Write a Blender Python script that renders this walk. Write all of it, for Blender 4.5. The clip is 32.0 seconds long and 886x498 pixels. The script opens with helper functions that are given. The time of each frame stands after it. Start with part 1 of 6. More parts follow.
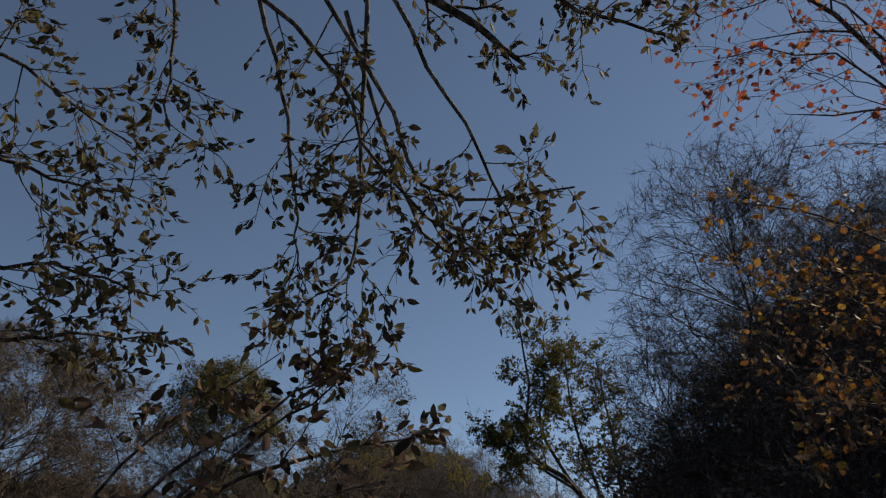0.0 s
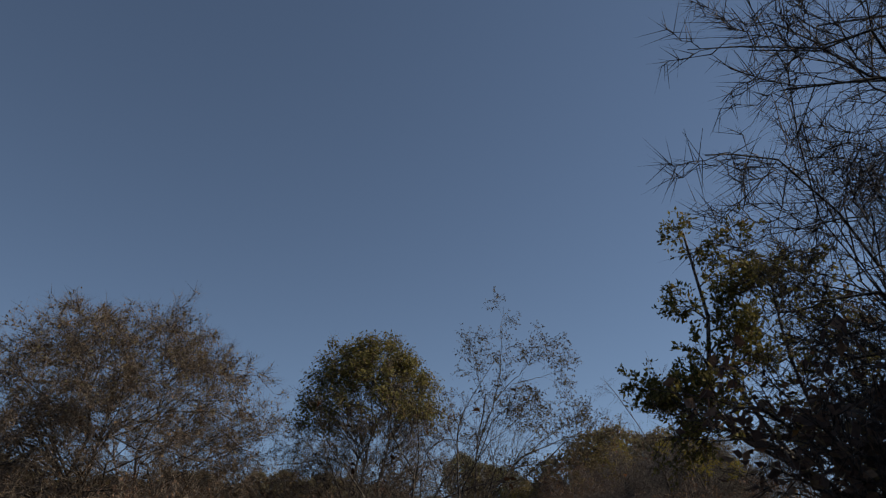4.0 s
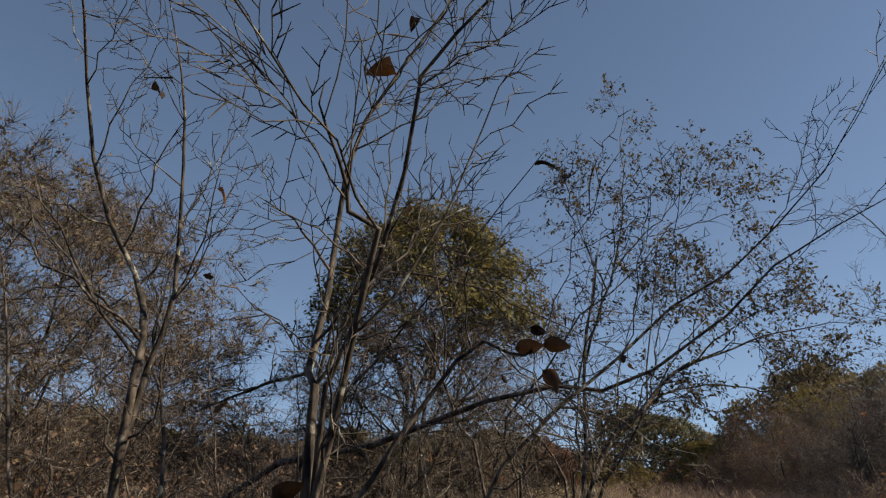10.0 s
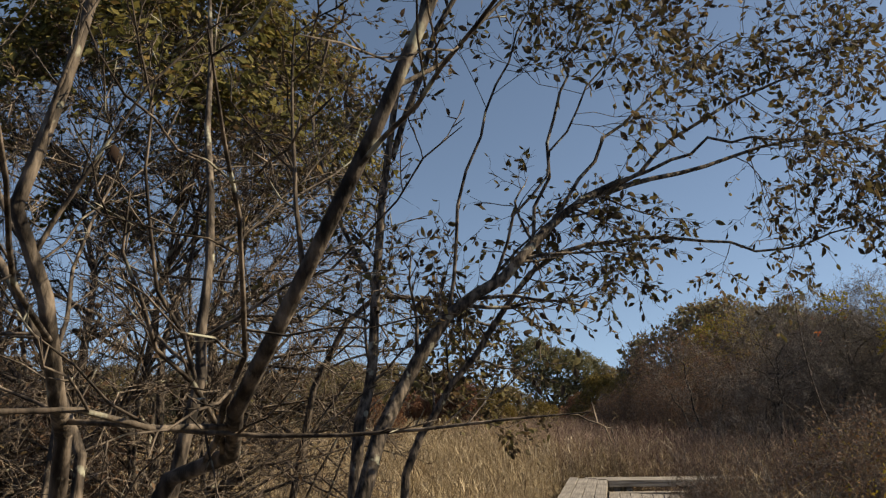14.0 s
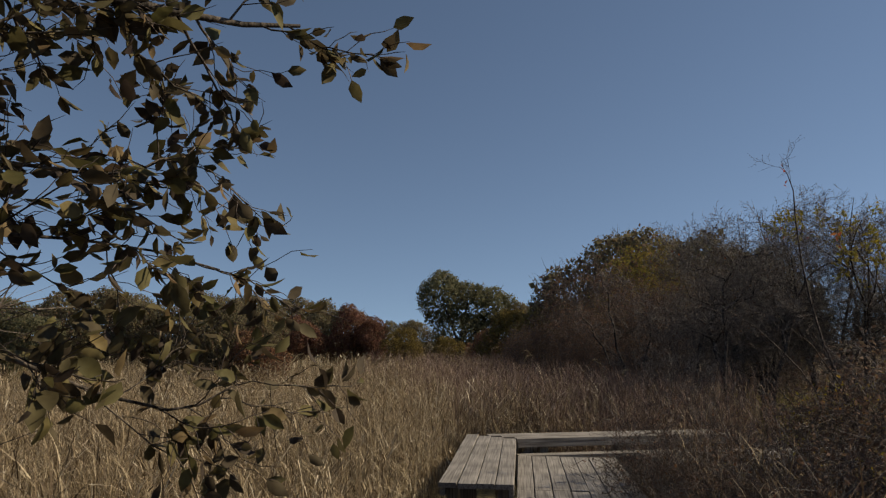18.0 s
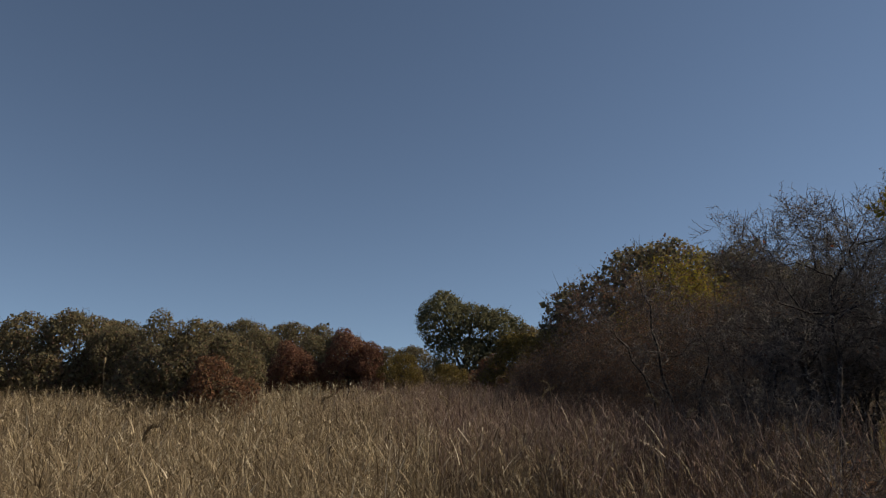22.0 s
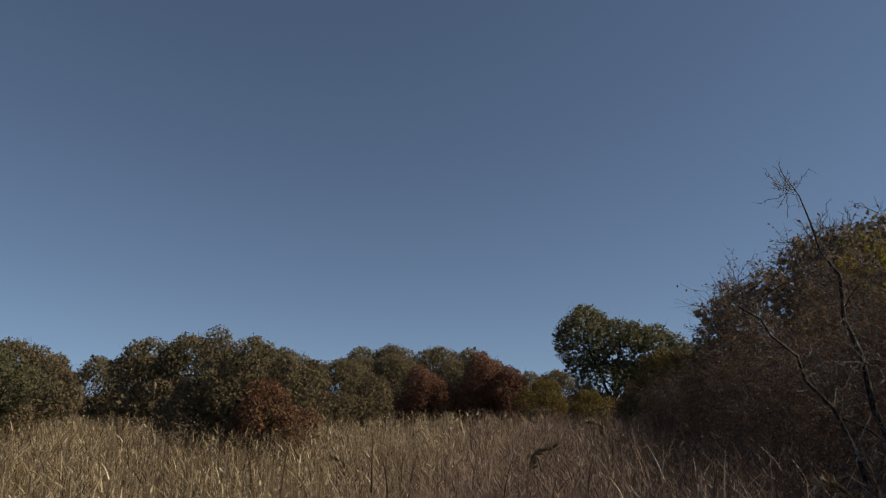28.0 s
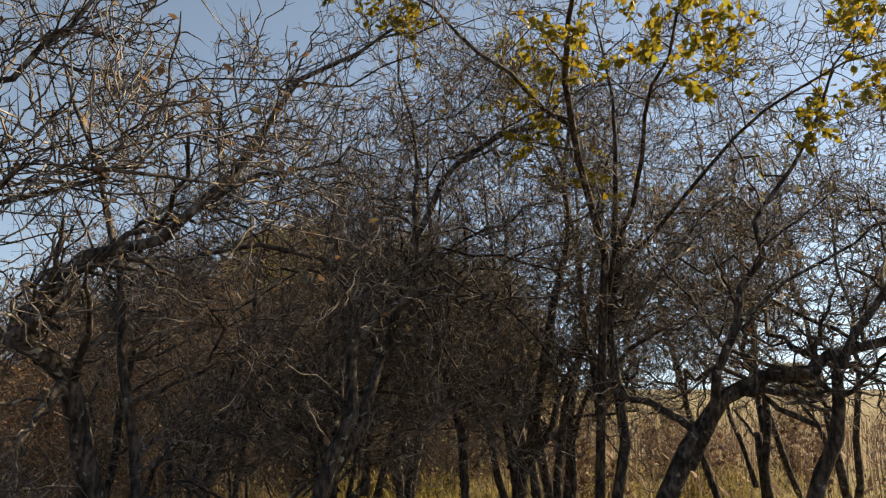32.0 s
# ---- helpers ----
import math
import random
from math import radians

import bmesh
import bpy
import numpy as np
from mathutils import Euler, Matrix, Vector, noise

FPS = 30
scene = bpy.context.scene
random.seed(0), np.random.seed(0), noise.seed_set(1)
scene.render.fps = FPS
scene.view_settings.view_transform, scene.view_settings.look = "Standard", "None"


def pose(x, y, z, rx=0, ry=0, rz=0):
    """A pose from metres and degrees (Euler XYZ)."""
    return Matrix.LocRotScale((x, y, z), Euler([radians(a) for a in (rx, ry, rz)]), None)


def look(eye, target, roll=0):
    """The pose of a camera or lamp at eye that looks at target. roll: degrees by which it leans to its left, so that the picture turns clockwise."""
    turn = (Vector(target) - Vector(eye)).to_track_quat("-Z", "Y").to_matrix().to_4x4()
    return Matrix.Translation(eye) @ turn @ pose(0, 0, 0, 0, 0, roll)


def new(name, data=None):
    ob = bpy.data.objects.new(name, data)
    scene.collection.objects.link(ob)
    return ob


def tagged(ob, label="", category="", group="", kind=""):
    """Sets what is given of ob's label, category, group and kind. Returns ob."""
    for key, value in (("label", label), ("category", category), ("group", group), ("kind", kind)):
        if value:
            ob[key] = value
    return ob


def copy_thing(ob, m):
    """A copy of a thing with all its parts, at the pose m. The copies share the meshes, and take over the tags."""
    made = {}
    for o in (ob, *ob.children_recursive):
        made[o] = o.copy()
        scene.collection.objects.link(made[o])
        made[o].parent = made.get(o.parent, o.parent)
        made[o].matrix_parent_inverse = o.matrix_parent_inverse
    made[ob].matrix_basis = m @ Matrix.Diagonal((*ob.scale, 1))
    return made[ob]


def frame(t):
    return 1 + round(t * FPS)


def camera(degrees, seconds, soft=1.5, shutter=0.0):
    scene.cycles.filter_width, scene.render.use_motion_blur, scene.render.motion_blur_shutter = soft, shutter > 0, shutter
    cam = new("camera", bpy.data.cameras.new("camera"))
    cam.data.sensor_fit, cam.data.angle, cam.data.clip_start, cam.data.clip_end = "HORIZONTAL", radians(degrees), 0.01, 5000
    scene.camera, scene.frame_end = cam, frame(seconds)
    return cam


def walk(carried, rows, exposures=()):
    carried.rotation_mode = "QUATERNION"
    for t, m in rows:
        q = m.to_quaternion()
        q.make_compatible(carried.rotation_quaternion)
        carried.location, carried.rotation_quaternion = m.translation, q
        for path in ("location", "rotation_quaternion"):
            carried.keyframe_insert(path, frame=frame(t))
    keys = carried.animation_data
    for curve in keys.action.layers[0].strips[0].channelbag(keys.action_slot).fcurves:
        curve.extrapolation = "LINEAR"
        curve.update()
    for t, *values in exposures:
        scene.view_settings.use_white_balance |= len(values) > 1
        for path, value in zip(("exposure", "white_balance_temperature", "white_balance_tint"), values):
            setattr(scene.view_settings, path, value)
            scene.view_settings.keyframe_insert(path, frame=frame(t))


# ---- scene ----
LENS = 67.0
PATH = [
    (0.0, -3.360, -12.578, 1.786, 111.87, -0.02, -22.01),
    (0.5, -3.067, -12.313, 1.785, 111.80, -0.03, -17.43),
    (1.0, -2.777, -12.053, 1.778, 111.81, 0.02, -14.20),
    (1.5, -2.477, -11.807, 1.780, 111.95, -0.04, -12.45),
    (2.0, -2.177, -11.577, 1.788, 112.12, 0.04, -11.65),
    (2.5, -1.873, -11.324, 1.787, 111.97, 0.11, -11.12),
    (3.0, -1.588, -11.055, 1.785, 112.01, 0.23, -10.31),
    (3.5, -1.377, -10.733, 1.770, 111.61, 0.08, -4.99),
    (4.0, -1.156, -10.422, 1.761, 111.62, 0.03, -0.14),
    (4.5, -1.033, -10.089, 1.754, 111.71, -0.22, 6.27),
    (6.5, -0.919, -8.412, 1.680, 112.62, -0.58, 18.14),
    (7.0, -0.859, -7.999, 1.685, 112.81, -0.59, 19.27),
    (7.5, -0.770, -7.588, 1.695, 113.10, -0.30, 18.68),
    (8.0, -0.699, -7.191, 1.717, 113.33, -0.17, 17.54),
    (8.5, -0.657, -6.796, 1.743, 112.50, -0.07, 16.65),
    (9.0, -0.583, -6.430, 1.777, 110.94, 0.13, 15.60),
    (9.5, -0.537, -6.056, 1.800, 109.99, 0.31, 15.19),
    (10.0, -0.448, -5.674, 1.819, 108.32, 0.13, 14.26),
    (10.5, -0.360, -5.316, 1.847, 107.39, 0.08, 12.23),
    (11.0, -0.296, -4.953, 1.858, 106.44, -0.07, 10.90),
    (11.5, -0.258, -4.582, 1.831, 105.93, 0.03, 9.96),
    (12.0, -0.253, -4.188, 1.787, 105.39, 0.01, 9.71),
    (12.5, -0.266, -3.748, 1.803, 104.74, -0.02, 9.00),
    (13.0, -0.297, -3.316, 1.820, 104.55, 0.07, 8.39),
    (13.5, -0.286, -2.919, 1.818, 103.58, -0.04, 7.74),
    (14.0, -0.235, -2.566, 1.832, 103.06, 0.23, 7.01),
    (14.5, -0.184, -2.227, 1.810, 102.70, 0.28, 6.35),
    (15.0, -0.115, -1.913, 1.803, 101.62, 0.32, 5.30),
    (15.5, -0.103, -1.597, 1.813, 100.63, 0.23, 3.30),
    (17.5, 0.000, -0.000, 1.811, 97.84, -0.10, -0.00),
    (18.0, 0.033, 0.364, 1.802, 97.82, -0.14, -0.38),
    (18.5, 0.088, 0.735, 1.798, 97.82, -0.16, -0.98),
    (19.0, 0.140, 1.114, 1.811, 98.05, -0.14, -1.56),
    (19.5, 0.180, 1.525, 1.797, 98.38, -0.09, -1.71),
    (20.0, 0.237, 1.906, 1.796, 98.83, -0.09, -1.19),
    (20.5, 0.245, 2.272, 1.782, 99.36, -0.11, 0.33),
    (21.0, 0.251, 2.634, 1.776, 99.30, -0.06, 0.18),
    (21.5, 0.273, 2.998, 1.791, 99.69, 0.01, 0.31),
    (22.0, 0.311, 3.384, 1.796, 100.11, 0.02, 0.20),
    (22.5, 0.375, 3.781, 1.793, 100.68, 0.04, -0.01),
    (23.0, 0.445, 4.187, 1.776, 101.17, 0.11, -0.61),
    (23.5, 0.531, 4.564, 1.760, 101.54, 0.23, -1.24),
    (24.0, 0.580, 4.919, 1.752, 102.07, 0.18, -1.09),
    (24.5, 0.616, 5.293, 1.748, 102.34, 0.15, -0.76),
    (25.0, 0.630, 5.676, 1.758, 102.62, 0.16, -0.06),
    (25.5, 0.635, 6.043, 1.772, 102.85, 0.08, 4.16),
    (27.5, 1.294, 7.219, 1.792, 102.76, -0.30, 20.94),
    (28.0, 1.642, 7.464, 1.789, 102.37, -0.11, 14.74),
    (28.5, 2.106, 7.604, 1.805, 102.77, 0.08, 0.94),
    (29.0, 2.511, 7.723, 1.773, 102.73, 0.03, -5.66),
    (29.5, 2.896, 7.826, 1.776, 102.71, 0.16, -12.88),
    (30.0, 3.277, 7.892, 1.793, 102.80, 0.07, -14.24),
    (30.5, 3.714, 7.973, 1.778, 102.42, 0.16, -16.50),
    (31.0, 4.159, 8.069, 1.783, 102.56, 0.03, -18.53),
    (31.5, 4.567, 8.208, 1.754, 102.52, -0.11, -18.75),
    (32.0, 5.029, 8.313, 1.757, 101.76, -0.02, -19.95),
]
EXPOSURES = [(t, stops, kelvin, 7.0) for t, stops, kelvin in (
    (0.0, -0.2, 8000.0), (4.5, -0.2, 7900.0), (6.5, 0.0, 7850.0), (9.0, 0.25, 7900.0), (10.0, 0.4, 8250.0), (12.0, 0.45, 8550.0), (13.0, 0.55, 8850.0), (15.0, 0.55, 8950.0),
    (18.0, -0.12, 8150.0), (22.0, -0.25, 8000.0), (28.5, -0.3, 7900.0), (29.2, -0.08, 7950.0), (30.0, 0.35, 8800.0), (31.0, 0.92, 10100.0), (32.0, 1.25, 11400.0))]
cam = camera(LENS, 32.0, 1.25)
walk(cam, [(t, pose(x, y, z, rx, ry, rz)) for t, x, y, z, rx, ry, rz in PATH], EXPOSURES)

# ---- sky and sun ----
SUN_UP, SUN_YAW = 38.0, -84.0
world = bpy.data.worlds.new("sky")
scene.world = world
world.use_nodes = True
wn = world.node_tree.nodes
sky = wn.new("ShaderNodeTexSky")
sky.sky_type, sky.sun_disc = "NISHITA", False
sky.sun_elevation, sky.sun_rotation = radians(SUN_UP), radians(-SUN_YAW)
sky.altitude, sky.air_density, sky.dust_density, sky.ozone_density = 400.0, 0.6, 0.05, 2.6
lift = wn.new("ShaderNodeVectorMath")
lift.operation = "MULTIPLY_ADD"
lift.inputs[1].default_value, lift.inputs[2].default_value = (1.0, 1.0, 0.82), (0.0, 0.0, 0.125)
world.node_tree.links.new(wn.new("ShaderNodeTexCoord").outputs["Generated"], lift.inputs[0])
world.node_tree.links.new(lift.outputs["Vector"], sky.inputs["Vector"])
world.node_tree.links.new(sky.outputs["Color"], wn["Background"].inputs["Color"])
wn["Background"].inputs["Strength"].default_value = 0.132
sun = new("sun", bpy.data.lights.new("sun", "SUN"))
sun.data.energy, sun.data.angle, sun.data.color = 5.0, radians(0.55), (1.0, 0.93, 0.82)
to_sun = Vector((-math.sin(radians(SUN_YAW)) * math.cos(radians(SUN_UP)), math.cos(radians(SUN_YAW)) * math.cos(radians(SUN_UP)), math.sin(radians(SUN_UP))))
sun.matrix_world = look(to_sun * 50, (0, 0, 0))


# ---- materials ----
def material(name):
    m = bpy.data.materials.new(name)
    m.use_nodes = True
    return m, m.node_tree.nodes, m.node_tree.links, m.node_tree.nodes["Principled BSDF"]


def ramp_node(nodes, stops):
    r = nodes.new("ShaderNodeValToRGB")
    while len(r.color_ramp.elements) < len(stops):
        r.color_ramp.elements.new(0.5)
    for e, (p, c) in zip(r.color_ramp.elements, stops):
        e.position, e.color = p, (*c, 1)
    return r


def leaf_material(name, stops, rough=0.65, clear=0.35, island=True):
    """A leaf: its colour differs from leaf to leaf, with blotches, and some light comes through."""
    m, n, l, b = material(name)
    if island:
        pick = n.new("ShaderNodeNewGeometry").outputs["Random Per Island"]
    else:
        pick = n.new("ShaderNodeObjectInfo").outputs["Random"]
    r = ramp_node(n, stops)
    l.new(pick, r.inputs["Fac"])
    tex = n.new("ShaderNodeTexNoise")
    tex.inputs["Scale"].default_value = 45.0
    coord = n.new("ShaderNodeTexCoord")
    l.new(coord.outputs["Object"], tex.inputs["Vector"])
    mix = n.new("ShaderNodeMix")
    mix.data_type, mix.blend_type = "RGBA", "MULTIPLY"
    mix.inputs["Factor"].default_value = 0.7
    tone = ramp_node(n, [(0.3, (0.45, 0.4, 0.35)), (0.62, (1.1, 1.08, 1.0))])
    l.new(tex.outputs["Fac"], tone.inputs["Fac"])
    l.new(r.outputs["Color"], mix.inputs["A"])
    l.new(tone.outputs["Color"], mix.inputs["B"])
    l.new(mix.outputs["Result"], b.inputs["Base Color"])
    b.inputs["Roughness"].default_value = rough
    b.inputs["Specular IOR Level"].default_value = 0.18
    tr = n.new("ShaderNodeBsdfTranslucent")
    l.new(mix.outputs["Result"], tr.inputs["Color"])
    sh = n.new("ShaderNodeMixShader")
    sh.inputs["Fac"].default_value = clear
    l.new(b.outputs["BSDF"], sh.inputs[1])
    l.new(tr.outputs["BSDF"], sh.inputs[2])
    l.new(sh.outputs["Shader"], n["Material Output"].inputs["Surface"])
    return m


def bark_material(name, dark, light, lichen=None, scale=22.0):
    m, n, l, b = material(name)
    coord = n.new("ShaderNodeTexCoord")
    stretch = n.new("ShaderNodeMapping")
    stretch.inputs["Scale"].default_value = (1, 1, 0.35)
    l.new(coord.outputs["Object"], stretch.inputs["Vector"])
    fine = n.new("ShaderNodeTexNoise")
    fine.inputs["Scale"].default_value, fine.inputs["Detail"].default_value = scale, 6
    l.new(stretch.outputs["Vector"], fine.inputs["Vector"])
    r = ramp_node(n, [(0.4, dark), (0.62, light)])
    l.new(fine.outputs["Fac"], r.inputs["Fac"])
    patch = n.new("ShaderNodeTexNoise")
    patch.inputs["Scale"].default_value, patch.inputs["Detail"].default_value = scale * 0.3, 5
    l.new(coord.outputs["Object"], patch.inputs["Vector"])
    mottle = ramp_node(n, [(0.4, (0.4, 0.37, 0.35)), (0.6, (1.25, 1.2, 1.12))])
    l.new(patch.outputs["Fac"], mottle.inputs["Fac"])
    blend = n.new("ShaderNodeMix")
    blend.data_type, blend.blend_type = "RGBA", "MULTIPLY"
    blend.inputs["Factor"].default_value = 1.0
    l.new(r.outputs["Color"], blend.inputs["A"])
    l.new(mottle.outputs["Color"], blend.inputs["B"])
    out = blend.outputs["Result"]
    if lichen:
        spots = n.new("ShaderNodeTexNoise")
        spots.inputs["Scale"].default_value, spots.inputs["Detail"].default_value = 22.0, 4
        l.new(coord.outputs["Object"], spots.inputs["Vector"])
        edge = ramp_node(n, [(0.62, (0, 0, 0)), (0.67, (1, 1, 1))])
        l.new(spots.outputs["Fac"], edge.inputs["Fac"])
        mix = n.new("ShaderNodeMix")
        mix.data_type = "RGBA"
        l.new(edge.outputs["Color"], mix.inputs["Factor"])
        l.new(out, mix.inputs["A"])
        mix.inputs["B"].default_value = (*lichen, 1)
        out = mix.outputs["Result"]
    l.new(out, b.inputs["Base Color"])
    b.inputs["Roughness"].default_value = 0.8
    b.inputs["Specular IOR Level"].default_value = 0.3
    bump = n.new("ShaderNodeBump")
    bump.inputs["Strength"].default_value, bump.inputs["Distance"].default_value = 0.9, 0.006
    l.new(fine.outputs["Fac"], bump.inputs["Height"])
    l.new(bump.outputs["Normal"], b.inputs["Normal"])
    return m


def wood_material(name):
    m, n, l, b = material(name)
    coord = n.new("ShaderNodeTexCoord")
    info = n.new("ShaderNodeObjectInfo")
    shift = n.new("ShaderNodeVectorMath")
    shift.operation = "MULTIPLY_ADD"
    l.new(info.outputs["Random"], shift.inputs[0])
    shift.inputs[1].default_value = (7.0, 3.0, 5.0)
    l.new(coord.outputs["Object"], shift.inputs[2])
    stretch = n.new("ShaderNodeMapping")
    stretch.inputs["Scale"].default_value = (1.2, 40, 40)
    l.new(shift.outputs["Vector"], stretch.inputs["Vector"])
    grain = n.new("ShaderNodeTexNoise")
    grain.inputs["Scale"].default_value, grain.inputs["Detail"].default_value = 2.0, 6
    l.new(stretch.outputs["Vector"], grain.inputs["Vector"])
    stain = n.new("ShaderNodeTexNoise")
    stain.inputs["Scale"].default_value, stain.inputs["Detail"].default_value = 3.5, 5
    l.new(shift.outputs["Vector"], stain.inputs["Vector"])
    r = ramp_node(n, [(0.3, (0.10, 0.09, 0.085)), (0.5, (0.235, 0.22, 0.21)), (0.72, (0.34, 0.32, 0.305))])
    l.new(grain.outputs["Fac"], r.inputs["Fac"])
    tone = ramp_node(n, [(0.3, (0.6, 0.58, 0.56)), (0.65, (1.05, 1.03, 1.0))])
    l.new(stain.outputs["Fac"], tone.inputs["Fac"])
    mix = n.new("ShaderNodeMix")
    mix.data_type, mix.blend_type = "RGBA", "MULTIPLY"
    mix.inputs["Factor"].default_value = 1.0
    l.new(r.outputs["Color"], mix.inputs["A"])
    l.new(tone.outputs["Color"], mix.inputs["B"])
    l.new(mix.outputs["Result"], b.inputs["Base Color"])
    b.inputs["Roughness"].default_value = 0.8
    bump = n.new("ShaderNodeBump")
    bump.inputs["Strength"].default_value, bump.inputs["Distance"].default_value = 0.5, 0.003
    l.new(grain.outputs["Fac"], bump.inputs["Height"])
    l.new(bump.outputs["Normal"], b.inputs["Normal"])
    return m


def ground_material():
    m, n, l, b = material("marsh_soil")
    coord = n.new("ShaderNodeTexCoord")
    big = n.new("ShaderNodeTexNoise")
    big.inputs["Scale"].default_value, big.inputs["Detail"].default_value = 0.25, 8
    l.new(coord.outputs["Object"], big.inputs["Vector"])
    small = n.new("ShaderNodeTexNoise")
    small.inputs["Scale"].default_value, small.inputs["Detail"].default_value = 14.0, 8
    l.new(coord.outputs["Object"], small.inputs["Vector"])
    r = ramp_node(n, [(0.35, (0.04, 0.034, 0.02)), (0.5, (0.10, 0.08, 0.045)), (0.7, (0.17, 0.135, 0.075))])
    l.new(small.outputs["Fac"], r.inputs["Fac"])
    tone = ramp_node(n, [(0.4, (0.7, 0.75, 0.6)), (0.6, (1.1, 1.0, 0.9))])
    l.new(big.outputs["Fac"], tone.inputs["Fac"])
    mix = n.new("ShaderNodeMix")
    mix.data_type, mix.blend_type = "RGBA", "MULTIPLY"
    mix.inputs["Factor"].default_value = 1.0
    l.new(r.outputs["Color"], mix.inputs["A"])
    l.new(tone.outputs["Color"], mix.inputs["B"])
    l.new(mix.outputs["Result"], b.inputs["Base Color"])
    b.inputs["Roughness"].default_value = 0.95
    bump = n.new("ShaderNodeBump")
    bump.inputs["Strength"].default_value, bump.inputs["Distance"].default_value = 0.8, 0.03
    l.new(small.outputs["Fac"], bump.inputs["Height"])
    l.new(bump.outputs["Normal"], b.inputs["Normal"])
    return m


BARK = bark_material("grey_brown_bark", (0.028, 0.023, 0.021), (0.15, 0.126, 0.11), (0.2, 0.19, 0.16), 85.0)
DARK = bark_material("dark_thorn_bark", (0.024, 0.02, 0.02), (0.12, 0.102, 0.094), (0.26, 0.25, 0.215), 60.0)
LICHEN = bark_material("lichened_grey_bark", (0.03, 0.025, 0.023), (0.18, 0.152, 0.135), (0.3, 0.3, 0.25), 80.0)
TWIG = bark_material("dark_twig_bark", (0.035, 0.028, 0.027), (0.14, 0.112, 0.103), None, 90.0)
PALE = bark_material("pale_grey_bark", (0.07, 0.058, 0.052), (0.22, 0.185, 0.165), None, 60.0)
THORN = bark_material("grey_thorn_twig", (0.07, 0.065, 0.067), (0.245, 0.228, 0.23), None, 40.0)
RUSSET = bark_material("russet_twig_bark", (0.07, 0.043, 0.033), (0.2, 0.125, 0.09), None, 60.0)
WOOD = wood_material("weathered_grey_wood")
SOIL = ground_material()
OLIVE = leaf_material("olive_leaf", [(0.0, (0.165, 0.15, 0.1)), (0.5, (0.21, 0.19, 0.12)), (0.9, (0.25, 0.215, 0.135)), (1.0, (0.25, 0.17, 0.11))], 0.9, 0.5)
GREEN = leaf_material("green_leaf", [(0.0, (0.08, 0.082, 0.034)), (0.5, (0.145, 0.138, 0.048)), (0.85, (0.22, 0.19, 0.068)), (1.0, (0.2, 0.13, 0.06))], 0.75, 0.35)
DULL = leaf_material("dull_brown_leaf", [(0.0, (0.09, 0.06, 0.045)), (0.5, (0.165, 0.11, 0.078)), (0.8, (0.23, 0.16, 0.11)), (1.0, (0.16, 0.13, 0.065))], 0.75, 0.4)
ALDER = leaf_material("alder_leaf", [(0.0, (0.06, 0.045, 0.04)), (0.4, (0.105, 0.085, 0.055)), (0.75, (0.15, 0.135, 0.06)), (1.0, (0.22, 0.15, 0.09))], 0.7, 0.3)
ALDER_ONE = leaf_material("alder_leaf_single", [(0.0, (0.05, 0.036, 0.03)), (0.4, (0.09, 0.078, 0.04)), (0.75, (0.155, 0.15, 0.06)), (1.0, (0.23, 0.17, 0.09))], 0.55, 0.3, False)
# Darker copy of ALDER_ONE: being seen against the light is put into its colour.
ALDER_BACKLIT = leaf_material("backlit_alder_leaf_single", [(0.0, (0.03, 0.022, 0.02)), (0.5, (0.055, 0.045, 0.028)), (1.0, (0.12, 0.1, 0.045))], 0.75, 0.25, False)
RED = leaf_material("red_leaf", [(0.0, (0.24, 0.06, 0.05)), (0.6, (0.38, 0.12, 0.08)), (1.0, (0.45, 0.2, 0.09))], 0.8, 0.5)
RED_ONE = leaf_material("red_leaf_single", [(0.0, (0.26, 0.05, 0.045)), (0.6, (0.4, 0.11, 0.075)), (1.0, (0.48, 0.2, 0.08))], 0.85, 0.5, False)
RUST = leaf_material("rust_leaf", [(0.0, (0.18, 0.095, 0.07)), (0.6, (0.26, 0.13, 0.085)), (1.0, (0.26, 0.175, 0.1))], 0.9, 0.45)
MAROON = leaf_material("maroon_leaf", [(0.0, (0.15, 0.075, 0.062)), (0.5, (0.22, 0.105, 0.082)), (1.0, (0.24, 0.15, 0.1))], 0.85, 0.4)
YELLOW = leaf_material("yellow_leaf", [(0.0, (0.2, 0.175, 0.035)), (0.5, (0.32, 0.275, 0.05)), (0.8, (0.36, 0.25, 0.045)), (1.0, (0.22, 0.22, 0.06))], 0.6, 0.45)
ORANGE_ONE = leaf_material("orange_leaf_single", [(0.0, (0.28, 0.09, 0.03)), (0.5, (0.4, 0.19, 0.04)), (1.0, (0.42, 0.28, 0.06))], 0.9, 0.45, False)
ORANGE = leaf_material("orange_leaf", [(0.0, (0.2, 0.085, 0.04)), (0.5, (0.3, 0.15, 0.05)), (1.0, (0.36, 0.22, 0.06))], 0.6, 0.4)
YELLOW_ONE = leaf_material("yellow_leaf_single", [(0.0, (0.22, 0.24, 0.045)), (0.7, (0.38, 0.35, 0.055)), (1.0, (0.4, 0.25, 0.04))], 0.6, 0.45, False)
DEAD_ONE = leaf_material("dead_leaf_single", [(0.0, (0.025, 0.015, 0.012)), (0.7, (0.055, 0.032, 0.02)), (1.0, (0.16, 0.07, 0.03))], 0.7, 0.1, False)
STRAW = leaf_material("straw_reed", [(0.0, (0.1, 0.072, 0.05)), (0.4, (0.23, 0.17, 0.112)), (0.75, (0.4, 0.32, 0.215)), (0.92, (0.6, 0.505, 0.37)), (1.0, (0.82, 0.74, 0.61))], 0.65, 0.25)
